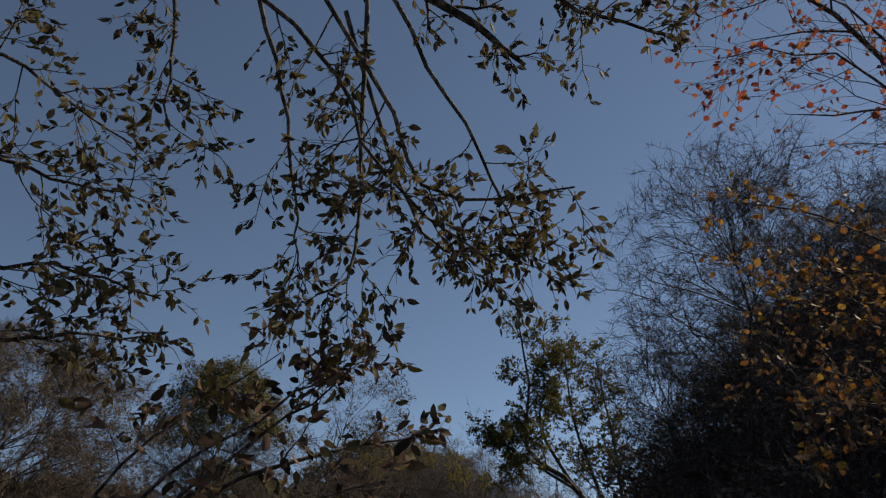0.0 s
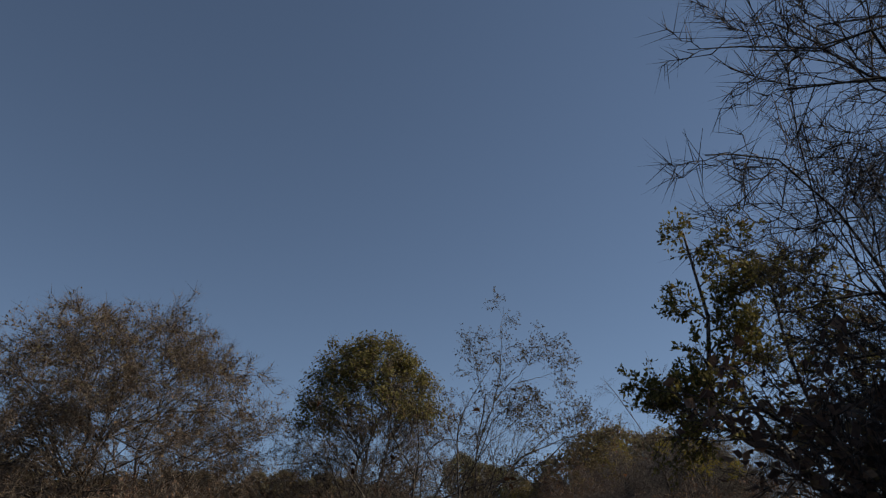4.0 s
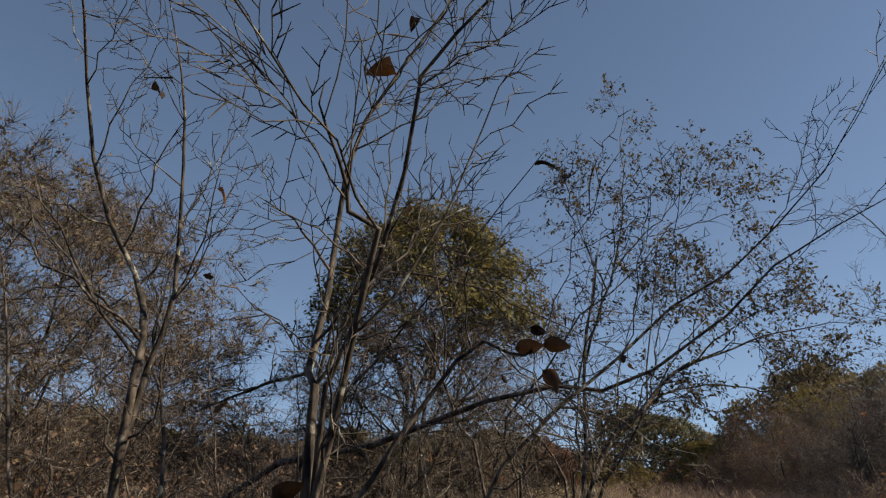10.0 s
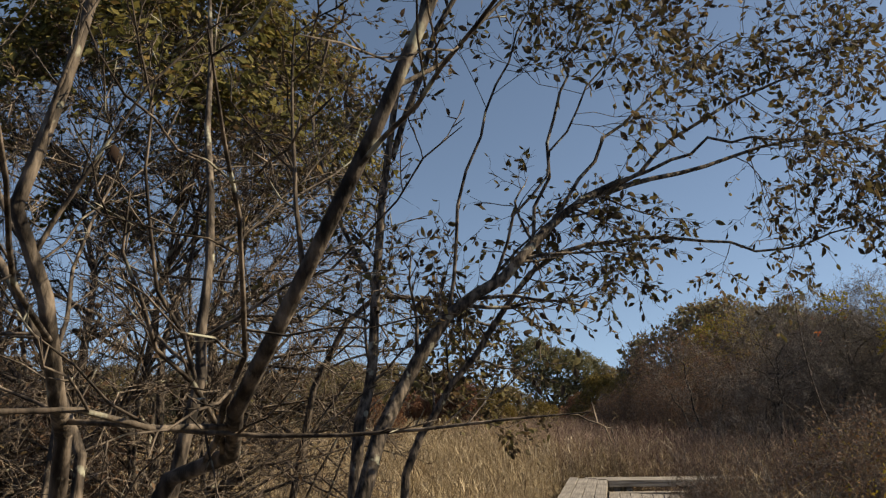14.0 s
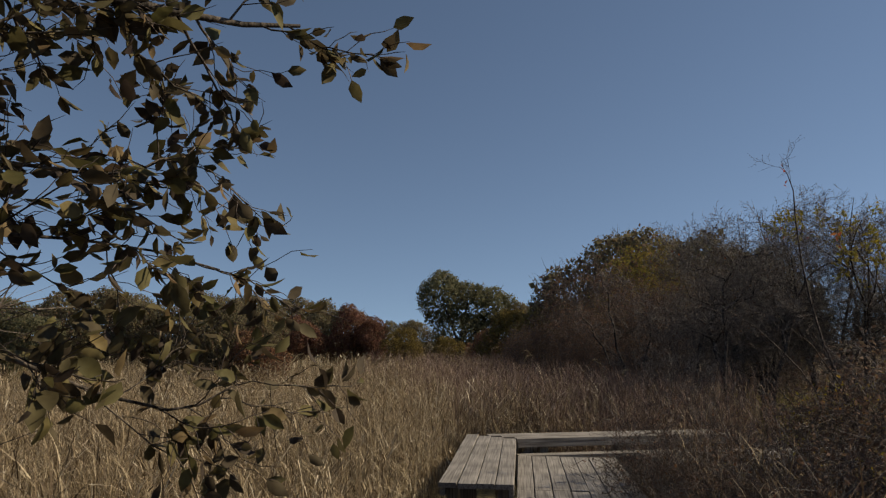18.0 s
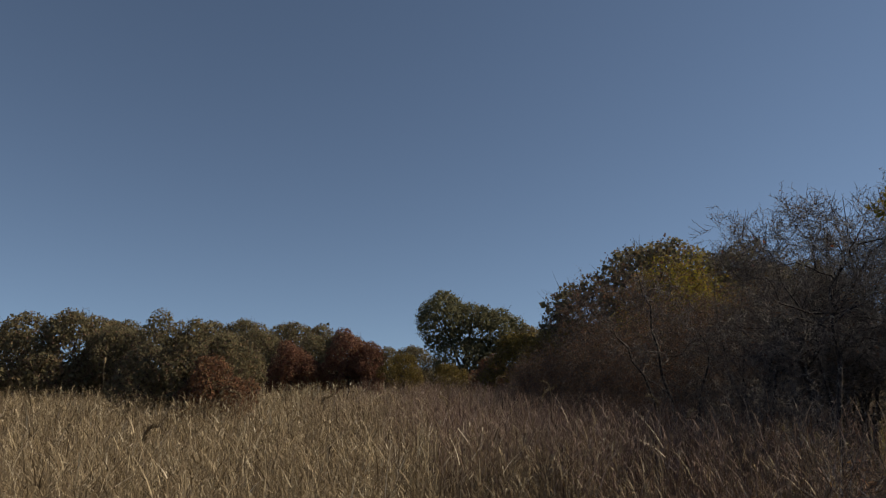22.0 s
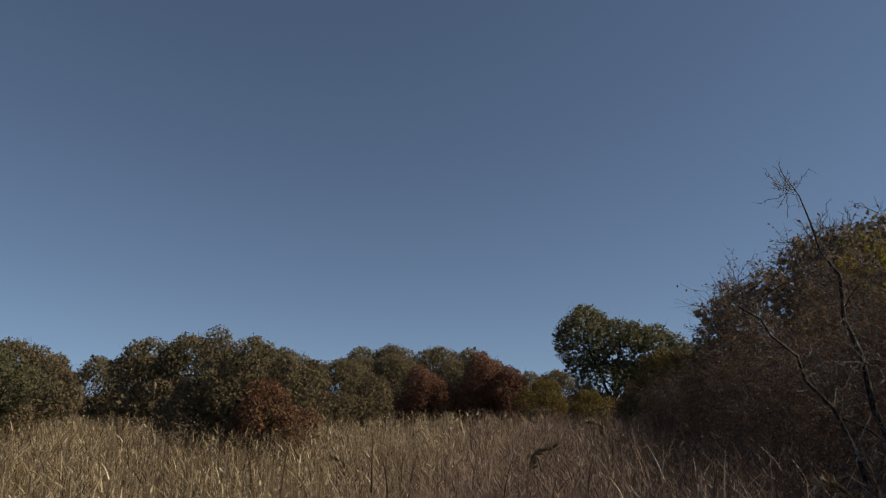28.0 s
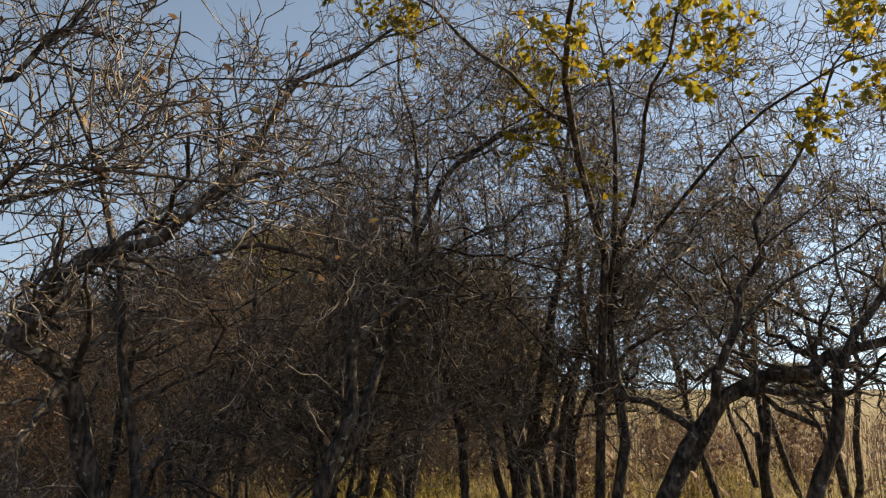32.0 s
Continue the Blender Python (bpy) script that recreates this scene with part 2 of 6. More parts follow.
# Withered leaves, and the fill that stands for the shade inside crowns.
SHADE = leaf_material("withered_leaf_and_shade_fill", [(0.0, (0.085, 0.057, 0.05)), (0.5, (0.165, 0.108, 0.086)), (0.85, (0.235, 0.155, 0.115)), (1.0, (0.26, 0.205, 0.115))], 0.8, 0.3)
GRASS = leaf_material("yellow_green_grass", [(0.0, (0.13, 0.115, 0.04)), (0.5, (0.25, 0.22, 0.07)), (1.0, (0.38, 0.31, 0.13))], 0.6, 0.4)
FORB = leaf_material("dry_brown_stalk", [(0.0, (0.1, 0.062, 0.058)), (0.5, (0.21, 0.142, 0.125)), (0.9, (0.33, 0.245, 0.21)), (1.0, (0.52, 0.44, 0.38))], 0.75, 0.15)


# ---- mesh helpers ----
def raw_mesh(name, verts, faces, mat, smooth=True):
    verts, faces = np.asarray(verts, np.float32), np.asarray(faces, np.int32)
    me = bpy.data.meshes.new(name)
    k = faces.shape[1]
    me.vertices.add(len(verts))
    me.vertices.foreach_set("co", verts.ravel())
    me.loops.add(faces.size)
    me.loops.foreach_set("vertex_index", faces.ravel())
    me.polygons.add(len(faces))
    me.polygons.foreach_set("loop_start", np.arange(len(faces), dtype=np.int32) * k)
    me.polygons.foreach_set("use_smooth", np.full(len(faces), smooth))
    me.materials.append(mat)
    me.update(calc_edges=True)
    return me


def child(name, me, parent, label="", at=None, kind=""):
    ob = new(name, me)
    ob.parent = parent
    if at is not None:
        ob.matrix_basis = at
    return tagged(ob, label, kind=kind)


def unit(v):
    return v / np.maximum(np.linalg.norm(v, axis=-1, keepdims=True), 1e-9)


def curve_through(points, k):
    """k + 1 points on a smooth line through a few."""
    p = np.asarray(points, float)
    q = np.vstack([2 * p[0] - p[1], p, 2 * p[-1] - p[-2]])
    out = []
    for t in np.linspace(0, len(p) - 1, k + 1):
        i = min(int(t), len(p) - 2)
        f = t - i
        a, b, c, d = q[i:i + 4]
        out.append(0.5 * (2 * b + (c - a) * f + (2 * a - 5 * b + 4 * c - d) * f * f + (3 * b - a - 3 * c + d) * f ** 3))
    return np.array(out)


def fan(rng, n, rx, h, low, r0, k=8, ry=None, lean=(0, 0), spread=0.12):
    """n stems that rise from one foot and end on a dome."""
    ry = ry or rx
    stems, radii = [], []
    for i in range(n):
        a = 2 * math.pi * (i + rng.uniform(-0.3, 0.3)) / n
        q = math.sqrt(rng.uniform(0.03, 1.0))
        tip = np.array([rx * q * math.cos(a), ry * q * math.sin(a), low + (h - low) * math.sqrt(max(0, 1 - q * q)) * rng.uniform(0.9, 1.0)])
        tip[:2] += lean
        foot = np.array([spread * math.cos(a), spread * math.sin(a), -0.05])
        mid = foot + (tip - foot) * np.array([0.35, 0.35, 0.55]) + rng.normal(0, 0.06 * h, 3) * (1, 1, 0.3)
        line = curve_through([foot, mid, tip], k)
        line[1:-1] += rng.normal(0, 0.015 * h, (k - 1, 3))
        stems.append(line)
        radii.append(np.linspace(1, 0.07, k + 1) * r0 * rng.uniform(0.6, 1.1))
    return np.array(stems), np.array(radii)


def crown(rng, trunks, ends, rx, h, low, r0, shell=(0.75, 1.0), ry=None, k=5, spread=0.15, under=0.35, lean=(0, 0), reach=0.62, lumpy=1.0):
    """Trunks that fork into branches which end on and under a dome: (trunks), (branches), each as points and radii."""
    ry = ry or rx
    P, R = fan(rng, trunks, rx * reach, low + (h - low) * 0.8, low * 0.8, r0, 8, ry * reach, (lean[0] * 0.7, lean[1] * 0.7), spread)
    j = np.arange(ends) + 0.5
    up = 1 - (1 + under) * j / ends
    a = j * 2.39996 + rng.uniform(0, 6.28)
    flat = np.sqrt(np.maximum(0, 1 - up ** 2))
    lump = 1 + lumpy * (0.07 * np.sin(3 * a + 4 * up + rng.uniform(0, 6)) + 0.04 * np.sin(5 * a - 3 * up))
    q = np.where(np.arange(ends) % 3 > 0, rng.uniform(0.88, 1.0, ends), rng.uniform(*shell, ends)) * lump
    tip = np.column_stack([rx * flat * np.cos(a) * q + lean[0], ry * flat * np.sin(a) * q + lean[1], low + (h - low) * up * q])
    tip += rng.normal(0, 0.02 * h * lumpy, tip.shape)
    tip[:, 2] = np.maximum(tip[:, 2], 0.06 * h)
    Q, S = np.empty((ends, k + 1, 3)), np.empty((ends, k + 1))
    for e in range(ends):
        fit = np.linalg.norm(P[:, 3:-1] - tip[e], axis=2) + 0.7 * np.maximum(0, P[:, 3:-1, 2] - tip[e, 2] + 0.12 * h) + rng.uniform(0, 0.12 * h, (len(P), P.shape[1] - 4))
        w, i = np.unravel_index(np.argmin(fit), fit.shape)
        i += 3
        foot, way = P[w, i], P[w, i + 1] - P[w, i]
        span = np.linalg.norm(tip[e] - foot)
        mid = foot + (tip[e] - foot) * 0.5 + unit(way) * span * 0.16 + rng.normal(0, 0.09 * span, 3)
        Q[e] = curve_through([foot, mid, tip[e]], k)
        Q[e, 1:-1] += rng.normal(0, 0.045 * span, (k - 1, 3))
        S[e] = np.linspace(min(R[w, i] * 0.6, 0.012 * span + 0.003), 0.0022, k + 1)
    return (P, R), (Q, S)


def sprout(rng, P, R, n, length, angle, up, wig, k, t0=0.25, t1=1.0, thin=0.6, tip=0.0012, zig=0.0):
    """n side branches on each branch of P."""
    m = len(P) * n
    who = np.repeat(np.arange(len(P)), n)
    t = t0 + (t1 - t0) * (np.tile(np.arange(n), len(P)) + rng.uniform(0, 1, m)) / n
    s = t * (P.shape[1] - 1)
    i = np.minimum(s.astype(int), P.shape[1] - 2)
    f = (s - i)[:, None]
    at = P[who, i] * (1 - f) + P[who, i + 1] * f
    tan = unit(P[who, i + 1] - P[who, i])
    rad = (R[who, i] * (1 - f[:, 0]) + R[who, i + 1] * f[:, 0]) * thin
    side = unit(np.cross(tan, unit(rng.normal(size=(m, 3)))))
    a = np.radians(angle) * rng.uniform(0.6, 1.3, m)[:, None]
    way = np.cos(a) * tan + np.sin(a) * side
    long = length * rng.uniform(0.5, 1.25, m) * (1.15 - 0.55 * t)
    Q = np.empty((m, k + 1, 3))
    Q[:, 0] = at
    kink = unit(np.cross(way, unit(rng.normal(size=(m, 3)))))
    for j in range(k):
        way = unit(way + rng.normal(0, wig, (m, 3)) + np.array([0, 0, up]))
        step = unit(way + zig * (-1) ** j * rng.uniform(0.4, 1.4, m)[:, None] * kink)
        Q[:, j + 1] = Q[:, j] + step * (long / k)[:, None]
    S = np.maximum(rad[:, None] * np.linspace(1, 0.3, k + 1), tip)
    S[:, -1] = np.minimum(S[:, -1], 0.45 * tip)
    return Q, S


def tubes(P, R, sides):
    m, k = P.shape[:2]
    tan = np.empty_like(P)
    tan[:, 1:-1] = P[:, 2:] - P[:, :-2]
    tan[:, 0], tan[:, -1] = P[:, 1] - P[:, 0], P[:, -1] - P[:, -2]
    tan = unit(tan)
    whole = np.abs(P[:, -1] - P[:, 0])
    ref = np.eye(3)[np.argmin(whole, axis=1)][:, None, :]
    u = unit(np.cross(tan, ref))
    v = np.cross(tan, u)
    a = np.arange(sides) * 2 * math.pi / sides
    ring = P[:, :, None] + R[:, :, None, None] * (u[:, :, None] * np.cos(a)[:, None] + v[:, :, None] * np.sin(a)[:, None])
    idx = np.arange(m * k * sides).reshape(m, k, sides)
    nxt = np.roll(idx, -1, axis=2)
    quads = np.stack([idx[:, :-1], nxt[:, :-1], nxt[:, 1:], idx[:, 1:]], -1).reshape(-1, 4)
    return ring.reshape(-1, 3), quads


def joined(pieces):
    """Several (verts, faces) as one."""
    vs, fs, n = [], [], 0
    for v, f in pieces:
        vs.append(v)
        fs.append(f + n)
        n += len(v)
    return np.vstack(vs), np.vstack(fs)


def leaf_seats(rng, P, n, t0=0.2, hang=0.35, loose=0.8):
    """Places on twigs and the ways that leaves point there."""
    m = len(P) * n
    who = np.repeat(np.arange(len(P)), n)
    s = rng.uniform(t0, 1.0, m) * (P.shape[1] - 1)
    i = np.minimum(s.astype(int), P.shape[1] - 2)
    f = (s - i)[:, None]
    at = P[who, i] * (1 - f) + P[who, i + 1] * f
    way = unit(unit(P[who, i + 1] - P[who, i]) + rng.normal(0, loose, (m, 3)) - np.array([0, 0, hang]))
    flat = unit(np.cross(way, unit(rng.normal(size=(m, 3)) + np.array([0, 0, 0.6]))))
    return at, way, flat


def leaf_cloud(rng, at, way, flat, size, slim=0.5, fold=0.18, vary=0.35, plain=False):
    """Pointed, folded and curled leaves of six triangles each; plain ones have two."""
    m = len(at)
    up = np.cross(way, flat)
    L = (size * rng.uniform(1 - vary, 1 + vary, m))[:, None]
    W = L * slim * 0.5
    curl = rng.uniform(-0.1, 0.4, m)[:, None] * L
    base = at + way * L * 0.1
    if plain:
        v = np.stack([base, base + way * L * 0.5 + flat * W, base + way * L - up * curl, base + way * L * 0.5 - flat * W], 1).reshape(-1, 3)
        o = (np.arange(m) * 4)[:, None]
        return v, np.stack([o + (0, 1, 2), o + (0, 2, 3)], 1).reshape(-1, 3)
    mid = base + way * L * 0.5 - up * L * fold * 0.5
    rim = [base]
    for s, t, w in ((1, 0.3, 0.9), (1, 0.65, 0.85)):
        rim.append(base + way * L * t + flat * W * w * s + up * (L * fold * 0.4 - curl * t * t))
    rim.append(base + way * L - up * curl)
    for s, t, w in ((-1, 0.65, 0.85), (-1, 0.3, 0.9)):
        rim.append(base + way * L * t + flat * W * w * s + up * (L * fold * 0.4 - curl * t * t))
    v = np.stack(rim + [mid], 1).reshape(-1, 3)
    o = (np.arange(m) * 7)[:, None]
    f = np.stack([o + (j, (j + 1) % 6, 6) for j in range(6)], 1).reshape(-1, 3)
    return v, f


def spikes(rng, at, way, flat, length, slim):
    """Short thorny twigs, three-sided and pointed."""
    m = len(at)
    L = (length * rng.uniform(0.5, 1.4, m))[:, None]
    r = L * slim * 0.5
    up = np.cross(way, flat)
    ring = [at + r * (math.cos(a) * flat + math.sin(a) * up) for a in (0, 2.094, 4.189)]
    v = np.stack(ring + [at + way * L], 1).reshape(-1, 3)
    o = (np.arange(m) * 4)[:, None]
    return v, np.stack([o + (0, 1, 3), o + (1, 2, 3), o + (2, 0, 3)], 1).reshape(-1, 3)


def one_leaf(name, size, slim, fold, curl, mat, lobes=0, seed=1):
    """A single leaf, with a stalk, a midrib fold and an uneven edge."""
    rng = np.random.default_rng(seed)
    rows = 7
    v, f = [], []
    for j in range(rows + 1):
        t = j / rows
        w = size * slim * 0.5 * (math.sin(math.pi * min(1, t ** 0.8)) ** 0.8 + 0.02) * (1 + (0.45 * (j % 2) if lobes else 0.06 * rng.normal()))
        y = size * (0.15 + t)
        z = -curl * size * t * t + size * 0.02 * rng.normal()
        v += [(-w, y, z + fold * w), (0, y, z), (w, y, z + fold * w)]
    for j in range(rows):
        a = 3 * j
        f += [(a, a + 1, a + 4, a + 3), (a + 1, a + 2, a + 5, a + 4)]
    s = 0.012 * size
    n = len(v)
    v += [(-s, 0, 0), (s, 0, 0), (s, size * 0.16, 0), (-s, size * 0.16, 0)]
    f += [(n, n + 1, n + 2, n + 3)]
    return raw_mesh(name, v, f, mat)


def seat_matrix(at, way, flat, k=1.0):
    x, y = Vector(flat), Vector(way)
    z = x.cross(y).normalized()
    x = y.cross(z)
    m = Matrix((x, y, z)).transposed().to_4x4()
    m.translation = at
    return m @ Matrix.Scale(k, 4)


def single_leaves(rng, thing, P, count, meshes, hang=0.4, loose=0.8, name="leaf", t0=0.2):
    at, way, flat = leaf_seats(rng, P, max(1, -(-count // len(P))), t0, hang, loose)
    for i in rng.permutation(len(at))[:count]:
        child(name, meshes[int(rng.integers(len(meshes)))], thing, at=seat_matrix(at[i], way[i], flat[i], rng.uniform(0.65, 1.2)))


def plant(name, label, category, foot, seed, stems, levels, leaves=(), bark=None, twig=None, stem_name="stem", group="", stem_sides=7, first=None, dome=None, clear=None):
    """A tree or shrub: each main stem a part, then branches, twigs and leaves. stems: (P, R) round the foot.
    levels: rows for sprout(); leaves: rows of (level, number a twig, size, slimness, material, hang)."""
    rng = np.random.default_rng(seed)
    thing = tagged(new(name), label, category, group)
    thing.location = foot
    bark, twig = bark or BARK, twig or TWIG
    P, R = stems
    for j in range(len(P)):
        child(stem_name, raw_mesh(stem_name, *tubes(P[j:j + 1], R[j:j + 1], stem_sides), bark), thing)
    made = [(P, R)]
    fine = []
    if first:
        made.append(first)
        child("branchwork", raw_mesh("branchwork", *tubes(*first, 4), bark), thing, kind="stuff")
    for j, row in enumerate(levels):
        if row[0] == 0:
            continue
        Q, S = sprout(rng, *made[-1], *row[:6], **(row[6] if len(row) > 6 else {}))
        if j == 0 and clear is not None:
            stay = (Q[:, 0, 2] > clear) | (rng.uniform(size=len(Q)) < 0.15)
            Q, S = Q[stay], S[stay]
        made.append((Q, S))
        if j == 0 and not first:
            child("branchwork", raw_mesh("branchwork", *tubes(Q, S, 5), bark), thing, kind="stuff")
        else:
            fine.append(tubes(Q, S, 3))
    if fine:
        child("twig_tangle", raw_mesh("twig_tangle", *joined(fine), twig), thing, kind="stuff")
    for level, n, size, slim, mat, hang, *more in leaves:
        Q = made[level][0]
        if "top" in more:
            Q = Q[Q[:, -1, 2] > np.quantile(Q[:, -1, 2], 0.62)]
        if "rim" in more:
            rx, h, low = dome
            far_out = np.sqrt((Q[:, -1, 0] / rx) ** 2 + (Q[:, -1, 1] / rx) ** 2 + (np.maximum(0, Q[:, -1, 2] - low) / (h - low)) ** 2)
            Q = Q[(far_out > 0.82) & (Q[:, -1, 2] > low + 0.36 * (h - low))]
        if "low" in more:
            Q = Q[Q[:, -1, 2] < np.quantile(Q[:, -1, 2], 0.5)]
        if n < 1:
            Q, n = Q[rng.uniform(size=len(Q)) < n], 1
        at, way, flat = leaf_seats(rng, Q, n, 0.2, hang)
        if "spike" in more:
            child("spur_tangle", raw_mesh("spur_tangle", *spikes(rng, at, way, flat, size, slim), mat, False), thing, kind="stuff")
            continue
        for loose in more:
            if isinstance(loose, float):
                at = at + rng.uniform(-1.4, 1.4, at.shape) * loose
        # fill drawn inward, to close the crown and make its inside dark
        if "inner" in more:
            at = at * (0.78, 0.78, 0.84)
        if "shell" in more:
            out = unit(unit(at - (0, 0, 0.55 * at[:, 2].mean())) + rng.normal(0, 0.45, at.shape))
            way = unit(np.cross(out, rng.normal(size=at.shape)))
            flat = np.cross(out, way)
        child("foliage", raw_mesh("foliage", *leaf_cloud(rng, at, way, flat, size, slim, plain="plain" in more), mat), thing, kind="stuff")
    return thing, made, rng


def local(lines, foot, radii, k=10, jitter=0.0, seed=5):
    """Limbs given as world points, made into stems round the foot."""
    rng = np.random.default_rng(seed)
    P = np.array([curve_through(l, k) for l in lines]) - np.asarray(foot)
    P[:, 1:] += rng.normal(0, jitter, (len(P), k, 3))
    R = np.array([np.linspace(a, b, k + 1) for a, b in radii])
    return P, R


# ---- ground ----
def land(x, y):
    s = np.clip((-3.4 - y) / 1.6, 0, 1)
    return 0.5 * s * s * (3 - 2 * s)


def build_ground():
    c = np.sinh(np.linspace(-5.6, 5.6, 161)) * 8.0
    X, Y = np.meshgrid(c, c + 6.0, indexing="ij")
    rng = np.random.default_rng(3)
    near = np.exp(-(X ** 2 + (Y - 6) ** 2) / 900)
    Z = land(X, Y) + near * rng.normal(0, 0.012, X.shape)
    idx = np.arange(X.size).reshape(X.shape)
    f = np.stack([idx[:-1, :-1], idx[1:, :-1], idx[1:, 1:], idx[:-1, 1:]], -1).reshape(-1, 4)
    ob = new("ground", raw_mesh("ground", np.stack([X, Y, Z], -1).reshape(-1, 3), f, SOIL))
    tagged(ob, "damp brown marsh soil with straw litter", "ground", kind="structure")


build_ground()

# ---- boardwalk and bench ----
U, V = Vector((0.1219, 0.9925, 0)), Vector((0.9925, -0.1219, 0))
W, N = Vector((0.985, 0.1736, 0)), Vector((-0.1736, 0.985, 0))
EDGE = Vector((0.595, 5.5, 0))
CORNER = EDGE + U * 2.37
DECK, SEAT = 0.60, 0.75


def board_mesh(length, width, thick, seed=0):
    """A plank with eased edges and slightly uneven ends, along x."""
    rng = np.random.default_rng(seed)
    e = 0.004
    bm = bmesh.new()
    prof = [(-width / 2, 0), (-width / 2, thick - e), (-width / 2 + e, thick), (width / 2 - e, thick), (width / 2, thick - e), (width / 2, 0)]
    rings = []
    for x in (0, length * 0.33, length * 0.67, length):
        dz, dy = rng.normal(0, 0.0015), rng.normal(0, 0.0015)
        rings.append([bm.verts.new((x, y + dy, z + dz)) for y, z in prof])
    for a, b in zip(rings, rings[1:]):
        for i in range(6):
            bm.faces.new((a[i], a[(i + 1) % 6], b[(i + 1) % 6], b[i]))
    bm.faces.new(rings[0][::-1])
    bm.faces.new(rings[-1])
    bmesh.ops.recalc_face_normals(bm, faces=bm.faces)
    me = bpy.data.meshes.new("board")
    bm.to_mesh(me)
    bm.free()
    me.materials.append(WOOD)
    return me


def lay(name, parent, start, way, length, width, top, thick=0.038, seed=0, label=""):
    """A plank from start along way, its upper face at top."""
    way = Vector(way).normalized()
    side = Vector((0, 0, 1)).cross(way)
    m = Matrix((way, side, (0, 0, 1))).transposed().to_4x4()
    m.translation = Vector((start[0], start[1], top - thick))
    return child(name, board_mesh(length, width, thick, seed), parent, label, at=m)


def post(parent, x, y, top, size=0.089, name="post", low=-0.3):
    return lay_upright(parent, name, x, y, low, top, size)


def lay_upright(parent, name, x, y, low, top, size):
    m = Matrix.Translation((x, y, low)) @ pose(0, 0, 0, 0, -90, 7)
    return child(name, board_mesh(top - low, size, size), parent, at=m @ Matrix.Translation((0, 0, -size / 2)))


def build_boardwalk():
    walkway = tagged(new("boardwalk"), "weathered grey timber boardwalk through the reeds", "boardwalk", kind="structure")
    rng = random.Random(4)
    pitch = 0.146
    for i in range(7):
        off, s = 0.012 + pitch * (i + 0.5), -9.6 + rng.uniform(-0.5, 0.0) * 0
        cuts = [-9.6, -7.0 - 0.3 * (i % 2), -4.4, -1.9 - 0.3 * (i % 2), 0.55, 2.2]
        for a, b in zip(cuts, cuts[1:]):
            p = EDGE + U * (a + 0.003) + V * off
            lay("plank", walkway, p, U, b - a - 0.006, 0.139, DECK + rng.uniform(-0.002, 0.002), seed=i)
    p = CORNER - N * 0.11 - W * 0.02
    lay("plank", walkway, p, W, 2.6, 0.139, DECK, seed=31)
    for i in range(8):
        for a, b in ((1.32 + 0.02 * i, 3.4), (3.4, 5.8), (5.8, 8.2)):
            p = CORNER + W * (a + 0.003) - N * (0.255 + pitch * i)
            lay("plank", walkway, p, W, b - a - 0.006, 0.139, DECK + rng.uniform(-0.002, 0.002), seed=40 + i)
    for off in (0.06, 0.5, 0.96):
        p = EDGE - U * 9.5 + V * off
        lay("joist", walkway, p, U, 11.6, 0.045, DECK - 0.04, 0.14)
    for off in (0.3, 1.2):
        p = CORNER + W * 1.4 - N * off
        lay("joist", walkway, p, W, 6.7, 0.045, DECK - 0.04, 0.14)
    for j in range(6):
        for off in (0.06, 0.96):
            p = EDGE + U * (-9.2 + 2.2 * j) + V * off
            post(walkway, p.x, p.y, DECK - 0.18)


def build_bench(name, label, start, way, length, width, boards, mitre=0.0, legs=(), into=1):
    """A plank bench: long boards, a rim board under the front edge and short posts. mitre: how much longer each further board is."""
    bench = tagged(new(name), label, "bench", "benches on the boardwalk")
    way = Vector(way).normalized()
    side = Vector((0, 0, 1)).cross(way) * into
    pitch = width / boards
    for i in range(boards):
        p = start + side * (pitch * (i + 0.5)) - way * (0 if mitre >= 0 else -mitre * i)
        lay("plank", bench, p, way, length + abs(mitre) * i, pitch - 0.007, SEAT + 0.001 * (i % 2), seed=60 + i)
    lay("rim", bench, start + side * 0.022 + way * 0.01, way, length - 0.02, 0.038, SEAT - 0.04, 0.055)
    lay("rim", bench, start + side * (width - 0.03) + way * 0.01, way, length - 0.02, 0.038, SEAT - 0.04, 0.055)
    for a in legs:
        for q in (0.09, width - 0.09):
            p = start + way * a + side * q
            post(bench, p.x, p.y, SEAT - 0.045, low=-0.1, name="leg")
    return bench


build_boardwalk()
build_bench("bench", "weathered grey plank bench along the boardwalk", EDGE, U, 2.37, 0.565, 4, 0.09, (0.12, 1.2, 2.2), 1)
build_bench("bench", "weathered grey plank bench across the boardwalk's turn", CORNER + W * 0.01, W, 2.5, 0.43, 3, -0.12, (0.14, 0.32, 1.3, 2.3), 1)


